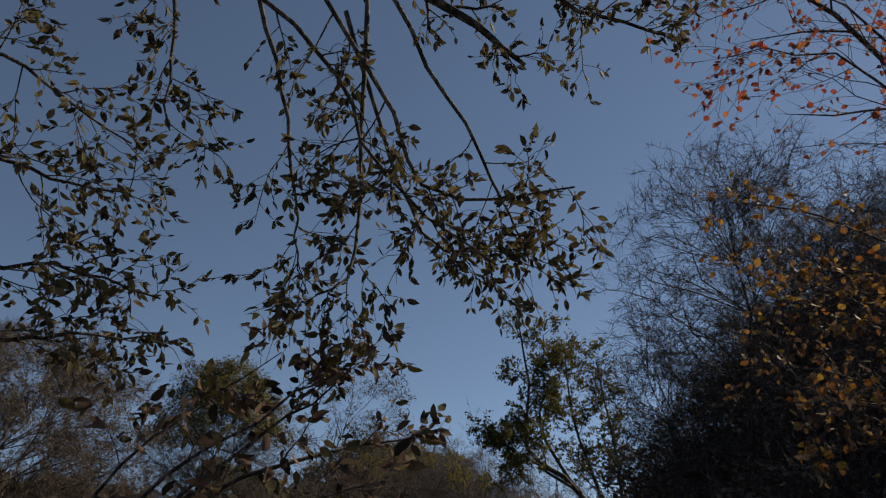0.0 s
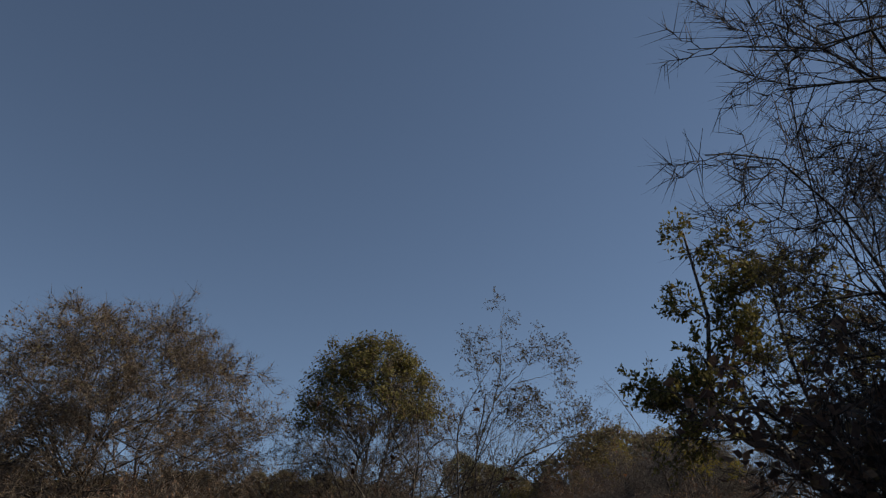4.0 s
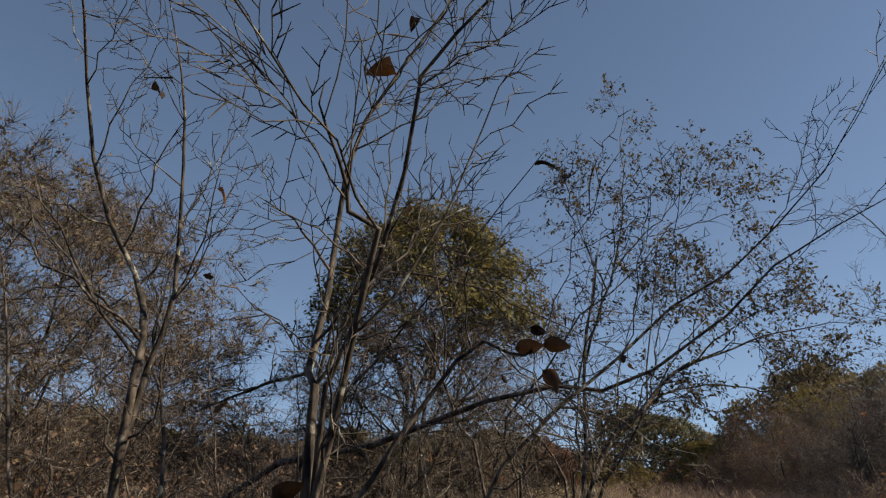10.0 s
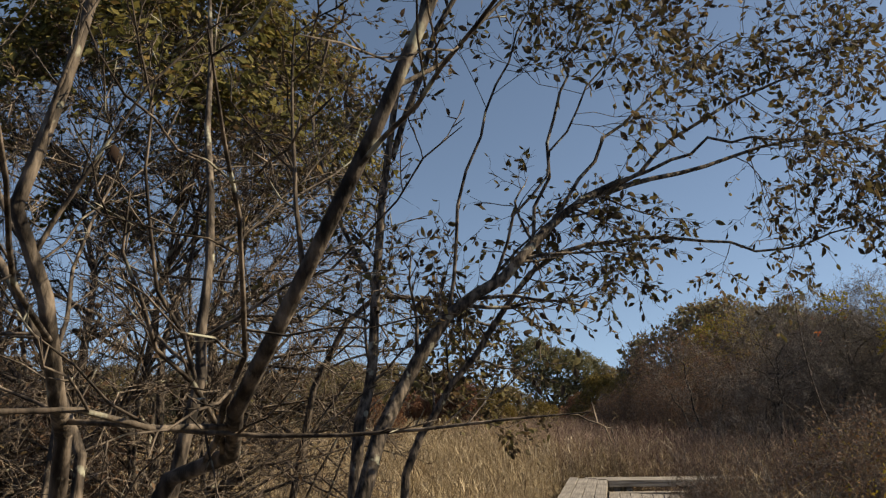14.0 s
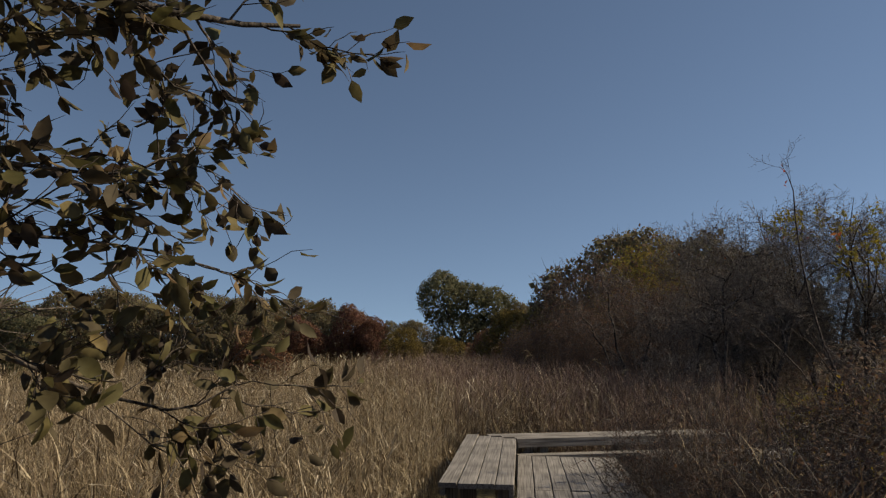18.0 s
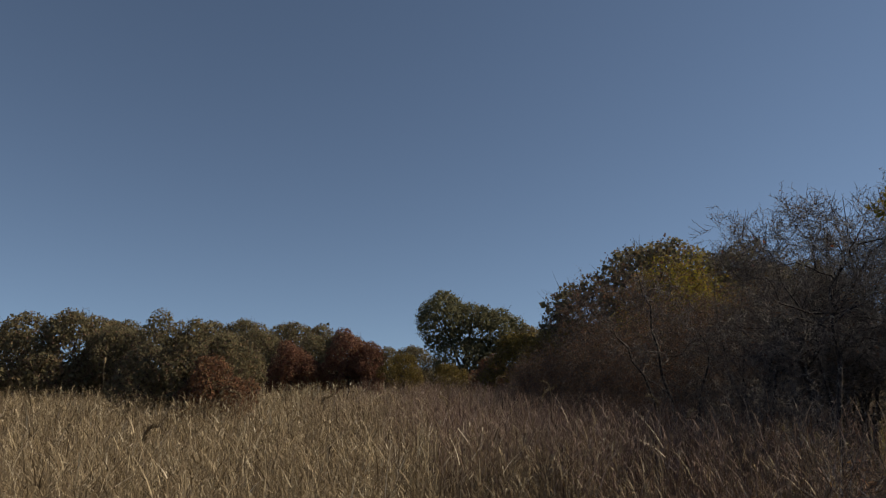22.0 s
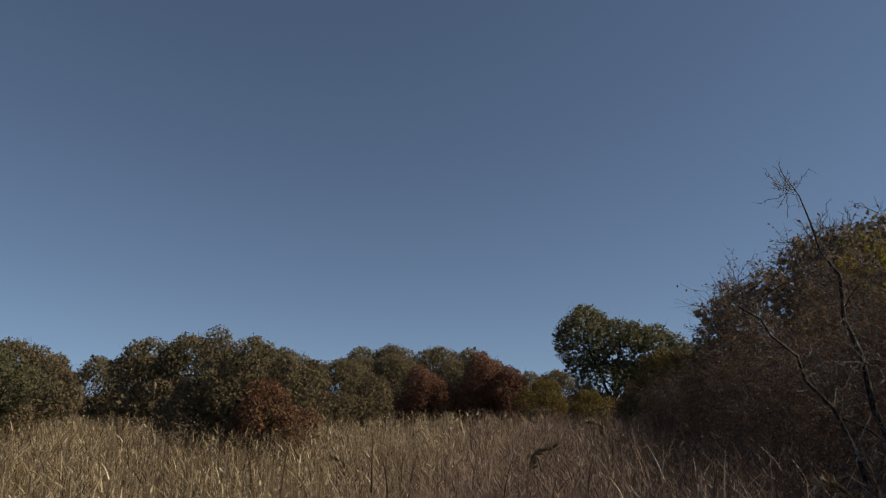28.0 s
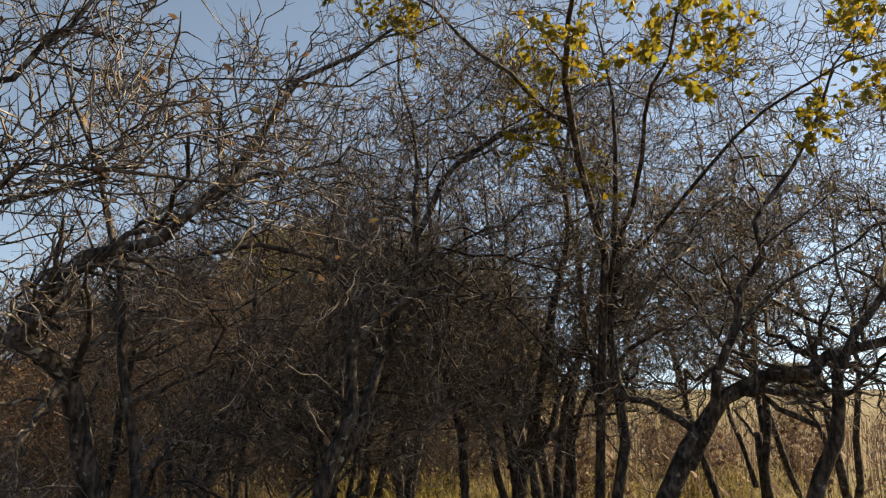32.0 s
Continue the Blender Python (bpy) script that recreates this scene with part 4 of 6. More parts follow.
first_shrub = bare_shrub("bare_shrub", "bare dark shrub with a few black curled leaves", (-1.2, -4.5, 0.2), 41, [
    [(-1.35, -4.5, 0.1), (-1.40, -4.50, 1.80), (-1.38, -4.49, 2.07), (-1.50, -4.43, 2.25), (-1.61, -4.48, 2.52), (-1.53, -4.67, 2.80), (-1.48, -4.76, 2.88)],
    [(-1.1, -4.5, 0.1), (-1.00, -4.48, 1.79), (-1.02, -4.48, 2.00), (-1.01, -4.37, 2.35), (-0.97, -4.37, 2.60), (-0.78, -4.34, 2.89), (-0.64, -4.33, 3.15)],
    [(-1.1, -4.5, 0.1), (-1.00, -4.48, 1.79), (-0.86, -4.55, 2.16), (-0.72, -4.69, 2.49), (-0.56, -4.73, 2.63), (-0.51, -4.73, 2.74)],
    [(-1.35, -4.5, 0.1), (-1.40, -4.50, 1.80), (-1.34, -4.47, 2.18), (-1.37, -4.48, 2.60), (-1.44, -4.51, 2.94)],
    [(-1.10, -4.50, 0.10), (-1.05, -4.60, 1.40), (-0.77, -4.37, 2.00), (-0.63, -4.43, 2.03), (-0.59, -4.42, 2.04), (-0.57, -4.39, 2.02)],
    [(-1.00, -4.70, 0.10), (-0.95, -4.80, 1.30), (-0.76, -4.88, 2.01), (-0.75, -4.96, 2.13), (-0.76, -4.99, 2.20), (-0.78, -5.01, 2.28)],
    [(-1.3, -4.4, 0.1), (-1.9, -4.2, 1.6), (-2.2, -4.1, 2.3), (-2.3, -4.2, 2.8)],
    [(-1.1, -4.4, 0.1), (-0.8, -4.3, 1.6), (-0.45, -4.2, 2.05), (-0.05, -4.1, 2.35), (0.25, -4.1, 2.75)],
    [(-1.2, -4.4, 0.1), (-1.25, -4.1, 1.7), (-1.0, -3.9, 2.2), (-0.6, -3.9, 2.7)],
    [(-1.3, -4.5, 0.1), (-1.7, -4.7, 1.7), (-2.0, -4.9, 2.2), (-2.2, -5.1, 2.6)],
    [(-1.3, -4.4, 0.1), (-1.5, -4.2, 1.7), (-1.75, -4.0, 2.2), (-1.7, -3.9, 2.7)]],
    [(0.013, 0.002), (0.013, 0.002), (0.008, 0.002), (0.01, 0.002), (0.008, 0.0012), (0.008, 0.0012), (0.009, 0.002), (0.007, 0.001), (0.008, 0.002), (0.01, 0.002), (0.009, 0.002)], 26, more=16, rx=0.8, high=2.1, thick=0.88, bark=DARK, lean=(-0.55, -0.1))
curled = one_leaf("dead_leaf", 0.05, 0.6, 0.8, 0.9, DEAD_ONE, 0, 5)
for at, way in (((0.568, 0.069, 1.833), (1.0, 0.2, 0.2)), ((0.619, 0.076, 1.842), (0.9, 0.1, 0.0)), ((0.617, 0.097, 1.804), (0.8, 0.2, -0.9))):
    w = Vector(way).normalized()
    child("dead_leaf", curled, first_shrub, at=seat_matrix(at, w, w.cross(Vector((0.1, 1.0, 0.3))).normalized()))
bare_shrub("bare_shrub", "old bare shrub with crooked dark limbs arching over the path", (-1.3, -3.75, 0.2), 42, [
    [(-1.95, -3.78, 0.1), (-1.85, -3.74, 1.6), (-1.46, -3.72, 1.85), (-1.16, -3.72, 1.89), (-0.94, -3.70, 1.965), (-0.82, -3.70, 2.01), (-0.61, -3.67, 2.06), (-0.49, -3.64, 2.04), (-0.33, -3.61, 2.10), (-0.10, -3.54, 2.26), (0.05, -3.52, 2.41), (0.22, -3.53, 2.52), (0.42, -3.55, 2.6)],
    [(-1.35, -3.75, 1.2), (-1.35, -3.72, 2.1), (-1.22, -3.71, 2.39), (-1.04, -3.61, 2.44), (-0.82, -3.52, 2.38), (-0.68, -3.51, 2.30), (-0.40, -3.49, 2.16)],
    [(-1.4, -3.7, 1.4), (-1.40, -3.65, 2.1), (-1.28, -3.63, 2.24), (-1.09, -3.59, 2.20), (-0.97, -3.49, 2.04), (-0.86, -3.43, 1.94)],
    [(-1.16, -3.6, 2.22), (-1.07, -3.57, 2.22), (-1.02, -3.59, 2.33), (-1.04, -3.61, 2.46), (-1.09, -3.65, 2.64)],
    [(-1.35, -3.7, 0.1), (-1.7, -3.5, 1.4), (-2.0, -3.3, 2.1), (-2.1, -3.2, 2.7)],
    [(-1.35, -3.7, 0.1), (-1.5, -3.3, 1.4), (-1.6, -3.0, 2.0), (-1.5, -2.8, 2.5)]],
    [(0.0165, 0.0025), (0.009, 0.002), (0.004, 0.002), (0.003, 0.0015), (0.008, 0.002), (0.007, 0.002)], 12, SPUR, 0.05, more=8, rx=0.6, high=2.0, thick=0.72, lean=(-0.35, 0.0))
bare_shrub("bare_shrub", "bare shrub holding a few dark red leaves", (2.1, -0.9, 0.0), 45, [
    [(2.1, -0.9, -0.05), (2.0, -0.95, 1.6), (1.7, -1.0, 2.6), (1.24, -1.04, 3.36), (1.1, -1.05, 3.45)],
    [(2.1, -0.9, 0.8), (1.9, -0.8, 2.0), (1.5, -0.7, 2.7), (1.1, -0.6, 2.95)],
    [(2.15, -0.9, -0.05), (2.2, -1.0, 1.6), (2.0, -1.1, 2.9), (1.7, -1.2, 3.9)],
    [(2.15, -0.85, -0.05), (2.4, -0.7, 1.8), (2.3, -0.5, 3.0), (2.1, -0.4, 3.7)]],
    [(0.014, 0.002), (0.009, 0.002), (0.013, 0.002), (0.013, 0.002)], 4)
bare_shrub("bare_shrub", "bare shrub with long grey upright limbs and a few dead leaves", (-1.05, -2.2, 0.0), 44, [
    [(-0.98, -2.0, -0.05), (-0.97, -1.98, 1.63), (-0.99, -2.04, 1.82), (-1.02, -2.17, 2.01), (-0.91, -2.23, 2.17), (-0.74, -2.32, 2.32), (-0.58, -2.38, 2.55), (-0.34, -2.35, 2.72), (-0.1, -2.3, 3.0)],
    [(-1.05, -2.3, -0.05), (-1.08, -2.37, 1.67), (-1.19, -2.44, 2.03), (-1.28, -2.51, 2.31), (-1.33, -2.56, 2.44), (-1.43, -2.65, 2.75), (-1.5, -2.7, 3.1)],
    [(-0.98, -2.02, 1.6), (-0.99, -2.04, 1.82), (-1.17, -2.19, 2.26), (-1.33, -2.29, 2.47), (-1.53, -2.46, 2.77), (-1.6, -2.5, 3.05)],
    [(-1.1, -2.2, -0.05), (-1.4, -2.0, 1.4), (-1.6, -1.7, 2.0), (-1.7, -1.5, 2.5)]],
    [(0.01, 0.004), (0.009, 0.003), (0.007, 0.003), (0.009, 0.004)], 10, SPUR, 0.05, more=7, rx=0.5, high=2.6, thick=1.0, bark=LICHEN, lean=(-0.5, 0.1))
bare_shrub("bare_shrub", "grey old shrub with thick crooked stems and lichen", (-0.72, -1.85, 0.0), 43, [
    [(-0.72, -1.85, -0.05), (-0.7, -1.85, 1.2), (-0.65, -1.88, 1.70), (-0.55, -1.90, 1.77), (-0.49, -1.99, 1.82), (-0.42, -2.05, 1.91), (-0.33, -2.09, 2.06), (-0.28, -2.08, 2.21), (-0.26, -2.06, 2.45), (-0.2, -2.03, 2.75), (-0.17, -2.05, 3.05)],
    [(-0.7, -1.85, 1.3), (-0.61, -1.86, 1.76), (-0.6, -1.85, 1.9), (-0.62, -1.8, 2.1), (-0.7, -1.7, 2.4), (-0.72, -1.66, 2.7)],
    [(-0.75, -1.9, -0.05), (-0.72, -1.9, 1.2), (-0.69, -1.90, 1.73), (-0.66, -1.99, 1.84), (-0.65, -2.04, 1.94), (-0.66, -2.05, 2.07), (-0.62, -2.03, 2.33), (-0.58, -2.02, 2.45), (-0.54, -2.04, 2.75), (-0.45, -2.0, 3.1)],
    [(-0.74, -1.85, 1.2), (-0.75, -1.81, 1.77), (-0.94, -1.80, 2.07), (-1.09, -1.77, 2.18), (-1.17, -1.84, 2.28)],
    [(-0.78, -1.8, 0.8), (-0.95, -1.6, 1.6), (-1.1, -1.4, 2.0), (-1.15, -1.2, 2.4)]],
    [(0.0115, 0.003), (0.009, 0.003), (0.0105, 0.003), (0.008, 0.004), (0.008, 0.004)], 6, SPUR, 0.05, more=7, rx=0.4, high=2.3, thick=1.0, bark=LICHEN, lean=(-0.6, 0.1))


late = bare_shrub("bare_shrub", "tall bare shrub beside the boardwalk with a few dark red leaves", (3.3, 5.6, 0.0), 46, [
    [(3.3, 5.6, -0.05), (3.2, 5.6, 1.2), (3.0, 5.7, 2.1), (2.95, 5.76, 3.04), (2.9, 5.8, 3.3)],
    [(3.3, 5.6, -0.05), (3.4, 5.4, 1.2), (3.3, 5.2, 2.0), (2.9, 5.1, 2.7)],
    [(3.35, 5.65, 0.4), (3.1, 5.9, 1.4), (2.7, 6.0, 1.9), (2.3, 6.1, 2.2)],
    [(3.3, 5.6, 0.3), (3.0, 5.2, 1.2), (2.6, 4.9, 1.7), (2.3, 4.7, 1.9)]],
    [(0.018, 0.002), (0.016, 0.002), (0.012, 0.002), (0.012, 0.002)], 4, SPUR, more=9, rx=1.1, high=2.6)
single_leaves(np.random.default_rng(8), late, np.array([[(-0.35, 0.16, 2.9), (-0.38, 0.2, 3.1), (-0.4, 0.2, 3.25)], [(-0.4, -0.5, 2.4), (-0.4, -0.5, 2.55), (-0.4, -0.5, 2.7)]]), 12, [one_leaf("leaf", 0.034, 0.5, 0.3, 0.3, RED_ONE, 0, 12)])


# ---- thickets ----
def thicket_bush(label, seed, rx, h, trunks, ends, r0, leaves, fine, low=None, spread=0.3, bark=None, tip=0.0018, under=0.92, twig=None):
    rng = np.random.default_rng(seed)
    tr, br = crown(rng, trunks, ends, rx, h, h * 0.35 if low is None else low, r0, (0.3, 1.0), k=4, under=under, spread=spread, reach=0.7)
    levels = [(fine[0], 0.17 * h, 60, 0.0, 0.14, fine[1], dict(t0=0.15, thin=0.55, tip=tip, zig=0.5)), (fine[2], 0.045 * h, 60, 0.0, 0.2, 1, dict(tip=tip * 0.85))]
    return plant("thicket_shrub", label, "shrub", (0, 0, 0), seed, tr, levels, leaves, bark or TWIG, twig or TWIG, group="thicket beside the boardwalk", stem_sides=6, first=br)[0]


bushes = {
    "bare": thicket_bush("bare dark-twigged thicket shrub, tangled and dense", 52, 1.2, 2.6, 8, 95, 0.018, [(2, 5, 0.18, 0.026, THORN, -0.1, "spike"), (2, 6, 0.04, 0.65, SHADE, 0.3, "plain", 0.05)], (9, 2, 0)),
    "thorn": thicket_bush("leafless grey thorn bush, crooked twigs and spurs", 57, 1.2, 2.9, 7, 100, 0.024, [(2, 3, 0.07, 0.04, THORN, 0.0, "spike")], (8, 4, 1), low=1.5, under=0.55, twig=THORN),
    # rust and brown: the big inner leaves are fill for the shaded inside
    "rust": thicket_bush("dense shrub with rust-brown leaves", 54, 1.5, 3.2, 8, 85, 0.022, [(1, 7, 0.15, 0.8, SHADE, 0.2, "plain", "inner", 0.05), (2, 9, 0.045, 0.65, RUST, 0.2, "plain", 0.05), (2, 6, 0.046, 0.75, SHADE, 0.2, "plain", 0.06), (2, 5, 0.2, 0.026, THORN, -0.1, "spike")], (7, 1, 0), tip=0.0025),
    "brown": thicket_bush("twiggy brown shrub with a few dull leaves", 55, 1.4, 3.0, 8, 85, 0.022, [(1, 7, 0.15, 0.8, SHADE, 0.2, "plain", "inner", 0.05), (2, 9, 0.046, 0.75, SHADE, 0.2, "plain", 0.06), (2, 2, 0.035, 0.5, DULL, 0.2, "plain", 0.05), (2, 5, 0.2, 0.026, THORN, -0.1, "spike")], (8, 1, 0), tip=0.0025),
    "haze": thicket_bush("tall tangled shrub of fine purple-brown twigs", 58, 1.7, 4.4, 9, 230, 0.03, [(2, 4, 0.045, 0.6, SHADE, 0.2, "plain", 0.06), (2, 3, 0.26, 0.02, THORN, -0.1, "spike"), (2, 3, 0.045, 0.6, RUST, 0.2, "top", "plain", 0.05)], (11, 3, 2), tip=0.0028),
    "gold": thicket_bush("tall twiggy shrub with a cap of yellow leaves", 59, 1.6, 4.9, 8, 200, 0.03, [(2, 4, 0.045, 0.6, SHADE, 0.2, "plain", 0.06), (2, 20, 0.06, 0.75, YELLOW, 0.3, "top", "plain", 0.08), (2, 8, 0.05, 0.7, RUST, 0.3, "top", "plain", 0.08), (2, 2, 0.26, 0.02, THORN, -0.1, "spike")], (10, 3, 1), tip=0.0028),
    "sheaf": thicket_bush("sheaf of long thin red-brown stems leaning out", 60, 0.95, 1.9, 16, 60, 0.008, [(2, 1, 0.03, 0.55, SHADE, 0.2, "plain", 0.03), (2, 0.5, 0.035, 0.55, RUST, 0.2, "plain", 0.03), (2, 3, 0.5, 0.009, THORN, -0.5, "spike"), (2, 3, 0.25, 0.018, RUSSET, -0.4, "spike")], (8, 3, 0), spread=0.5, bark=RUSSET, twig=RUSSET),
    "amber": thicket_bush("twiggy shrub with scattered yellow and orange leaves", 69, 1.0, 2.1, 10, 80, 0.012, [(2, 2, 0.036, 0.6, YELLOW, 0.3, "plain", 0.04), (2, 1, 0.036, 0.6, ORANGE, 0.3, "plain", 0.04), (2, 2, 0.035, 0.6, SHADE, 0.3, "plain", 0.04), (2, 3, 0.16, 0.02, THORN, -0.1, "spike")], (9, 3, 0), bark=RUSSET, twig=RUSSET),
    "brush": thicket_bush("low tangle of crooked pale grey thorn twigs", 68, 1.05, 1.85, 7, 110, 0.014, [(2, 2, 0.08, 0.05, THORN, 0.0, "spike")], (7, 4, 2), low=0.7, under=0.6, tip=0.0026, bark=DARK, twig=THORN),
    "low": thicket_bush("low tangle of bare brown twigs", 56, 1.0, 1.5, 9, 70, 0.010, [(2, 2, 0.03, 0.55, SHADE, 0.2, "plain", 0.03), (2, 7, 0.13, 0.026, TWIG, -0.1, "spike")], (11, 2, 0)),
}


def hawthorn(label, foot, seed, lines, radii, leaf=None, count=0, dense=11, reach=0.6, clear=1.6, extra=20):
    """A thorny old tree: crooked dark limbs that run sideways, with zigzag twigs and short spurs."""
    rng = np.random.default_rng(seed)
    lines, radii = list(lines), list(radii)
    n = len(lines)
    for j in range(extra):
        base = curve_through(lines[j % n], 10)
        p = base[3 + (j * 5) % 7]
        a, d = rng.uniform(-0.9, 2.4), rng.uniform(0.7, 1.3)
        q = [p + np.array([d * f * math.cos(a + w), d * f * math.sin(a + w), up * d]) for f, w, up in ((0, 0, 0), (0.4, 0.3, 0.22), (0.75, -0.25, 0.25 + 0.2 * rng.normal()), (1.1, 0.15, 0.35 + 0.25 * rng.normal()))]
        lines.append([tuple(v) for v in q])
        r = radii[j % n]
        radii.append((0.5 * (r[0] + (r[1] - r[0]) * (3 + (j * 5) % 7) / 10), 0.002))
    stems = local(lines, foot, [(a * 1.1, c * 0.8) for a, c in radii], 11, 0.03, seed)
    levels = [(dense, reach, 58, 0.03, 0.09, 7, dict(t0=0.2, thin=0.5, zig=0.3)), (9, 0.3, 58, 0.03, 0.1, 5, dict(t0=0.1, zig=0.35, tip=0.0025)), (3, 0.06, 65, 0.02, 0.1, 1, dict(t0=0.1, tip=0.0016))]
    thing, made, rng = plant("hawthorn_tree", label, "tree", foot, seed, stems, levels, [(2, 0.3, 0.035, 0.5, SHADE, 0.3, "plain"), (2, 1, 0.09, 0.035, THORN, 0.0, "spike")], bark=DARK, twig=THORN, stem_name="limb", group="thorn trees past the boardwalk", stem_sides=8, clear=clear)
    if leaf:
        Q = made[2][0]
        Q = Q[Q[:, -1, 2] > np.quantile(Q[:, -1, 2], 0.6)]
        single_leaves(rng, thing, Q, count, leaf)
    return thing


gold = [one_leaf("leaf", 0.042, 0.75, 0.2, c, YELLOW_ONE, 0, s) for c, s in ((0.1, 7), (0.4, 8))]
maroon = [one_leaf("leaf", 0.05, 0.5, 0.3, c, RED_ONE, 0, s) for c, s in ((0.2, 9), (0.5, 10))]
hawthorn("old hawthorn, dark forked trunk and crooked bare limbs over the boardwalk", (4.15, 10.05, 0.0), 71, [
    [(4.15, 10.05, -0.05), (4.12, 10.05, 1.0), (4.16, 10.07, 1.91), (4.18, 10.06, 2.34), (4.21, 10.05, 2.66), (4.30, 10.01, 2.85), (4.36, 9.98, 2.98), (4.52, 9.89, 3.26)],
    [(4.21, 10.05, 2.66), (4.03, 10.12, 2.79), (3.76, 10.19, 2.90), (3.55, 10.23, 3.03), (3.35, 10.24, 3.22)],
    [(4.18, 10.06, 2.34), (3.87, 10.27, 2.40), (3.67, 10.26, 2.64), (3.48, 10.23, 2.70), (3.31, 10.24, 2.75), (3.15, 10.24, 2.88)],
    [(4.36, 9.98, 2.98), (4.61, 9.83, 3.05), (4.93, 9.70, 3.18)],
    [(4.17, 10.06, 2.00), (3.98, 10.13, 2.08), (3.75, 10.09, 1.98), (3.49, 10.13, 2.07)],
    [(4.17, 10.06, 2.00), (4.27, 10.02, 2.02), (4.50, 9.90, 2.10), (4.79, 9.81, 2.28)],
    [(4.21, 10.05, 2.55), (4.33, 10.10, 2.92), (4.19, 10.16, 3.16), (4.13, 10.30, 3.54)],
    [(4.29, 10.34, 2.21), (4.01, 10.44, 2.30), (3.74, 10.50, 2.21), (3.43, 10.54, 2.25), (3.20, 10.54, 2.20)],
    [(4.18, 10.06, 2.24), (4.51, 10.13, 2.49), (4.79, 10.07, 2.79), (4.97, 10.06, 3.18)]],
    [(0.024, 0.005), (0.009, 0.002), (0.011, 0.002), (0.009, 0.002), (0.01, 0.002), (0.012, 0.002), (0.008, 0.002), (0.01, 0.002), (0.011, 0.002)], maroon, 12, 14, 0.25, 1.5, 4)
hawthorn("leaning hawthorn with a long dark bough and grey thorny twigs", (4.85, 11.55, 0.0), 72, [
    [(4.9, 11.6, -0.05), (4.85, 11.52, 0.9), (4.63, 11.49, 1.6), (4.4, 11.25, 1.94), (4.42, 11.25, 2.09), (4.66, 11.29, 2.29), (4.95, 11.31, 2.39), (5.25, 11.31, 3.02), (5.57, 11.26, 3.26), (5.96, 11.16, 3.58)],
    [(4.85, 11.52, 0.8), (4.8, 11.4, 1.5), (4.6, 11.6, 2.6), (4.2, 11.8, 3.6)],
    [(4.85, 11.52, 0.8), (5.2, 11.6, 1.2), (5.6, 11.5, 1.3), (6.0, 11.4, 1.5)]],
    [(0.05, 0.006), (0.03, 0.004), (0.02, 0.004)])
hawthorn("crooked hawthorn with arching bare limbs above yellow-green grass", (5.5, 11.5, 0.0), 73, [
    [(5.5, 11.5, -0.05), (5.55, 11.47, 1.2), (5.66, 11.45, 1.62), (5.75, 11.43, 1.99), (5.69, 11.44, 2.28), (5.22, 11.51, 2.4), (4.9, 11.5, 2.35)],
    [(5.55, 11.47, 1.2), (5.9, 11.6, 1.9), (6.1, 11.7, 2.8), (6.0, 11.9, 3.8)],
    [(5.75, 11.43, 1.99), (6.1, 11.3, 2.2), (6.4, 11.2, 2.15), (6.6, 11.1, 1.9)],
    [(6.05, 11.6, 2.5), (6.3, 11.4, 3.0), (6.8, 11.3, 3.2), (7.1, 11.1, 3.7)]],
    [(0.04, 0.006), (0.035, 0.005), (0.018, 0.004), (0.018, 0.004)])
hawthorn("spreading hawthorn, dark slanting trunk, with yellow leaves high up", (7.05, 11.2, 0.0), 74, [
    [(7.0, 11.25, -0.05), (7.1, 11.13, 1.1), (7.34, 10.94, 1.62), (7.59, 10.7, 1.85), (7.74, 10.52, 1.91), (8.0, 10.2, 2.1), (8.5, 10.0, 2.6)],
    [(7.5, 10.75, -0.05), (7.59, 10.7, 1.31), (7.7, 10.57, 1.73), (7.9, 10.3, 2.3), (8.1, 10.0, 3.0)],
    [(7.0, 11.3, 0.9), (7.05, 11.29, 1.72), (7.1, 11.26, 2.45), (7.11, 11.25, 3.08), (7.06, 11.29, 3.9)],
    [(7.2, 10.95, 1.4), (7.2, 10.66, 1.82), (7.29, 10.58, 2.26), (7.35, 10.51, 2.51), (7.48, 10.37, 2.87), (7.68, 10.11, 3.39)]],
    [(0.055, 0.008), (0.04, 0.006), (0.03, 0.005), (0.022, 0.004)], gold, 90)
hawthorn("low hawthorn with a hooked bare shoot at its edge", (3.6, 13.0, 0.0), 76, [
    [(3.6, 13.0, -0.05), (3.5, 13.0, 1.2), (3.25, 12.9, 2.2), (3.1, 12.85, 2.9), (2.9, 12.8, 3.5)],
    [(3.6, 13.0, 0.3), (3.1, 13.0, 1.6), (2.7, 12.9, 2.3), (2.4, 12.8, 2.5)],
    [(3.6, 13.0, 0.3), (3.8, 12.7, 1.4), (3.9, 12.6, 2.0), (3.7, 12.5, 2.4)]],
    [(0.03, 0.002), (0.02, 0.003), (0.025, 0.003)], dense=9, reach=0.28, extra=4)
far_thorn = hawthorn("upright hawthorn with tangled grey twigs", (6.75, 12.0, 0.0), 75, [
    [(6.7, 12.0, -0.05), (6.79, 11.9, 1.19), (6.86, 11.87, 1.53), (7.06, 11.76, 2.54), (7.1, 11.73, 3.3), (7.2, 11.7, 4.3)],
    [(6.75, 12.0, -0.05), (6.5, 12.1, 1.4), (6.4, 12.3, 2.4), (6.5, 12.5, 4.0)],
    [(6.9, 12.05, -0.05), (7.3, 12.2, 1.5), (7.6, 12.3, 2.6), (7.9, 12.2, 4.2)],
    [(6.8, 12.0, 1.0), (7.2, 12.0, 1.9), (7.8, 12.1, 2.3), (8.3, 12.0, 2.9)]],
    [(0.045, 0.006), (0.035, 0.005), (0.035, 0.005), (0.02, 0.004)])
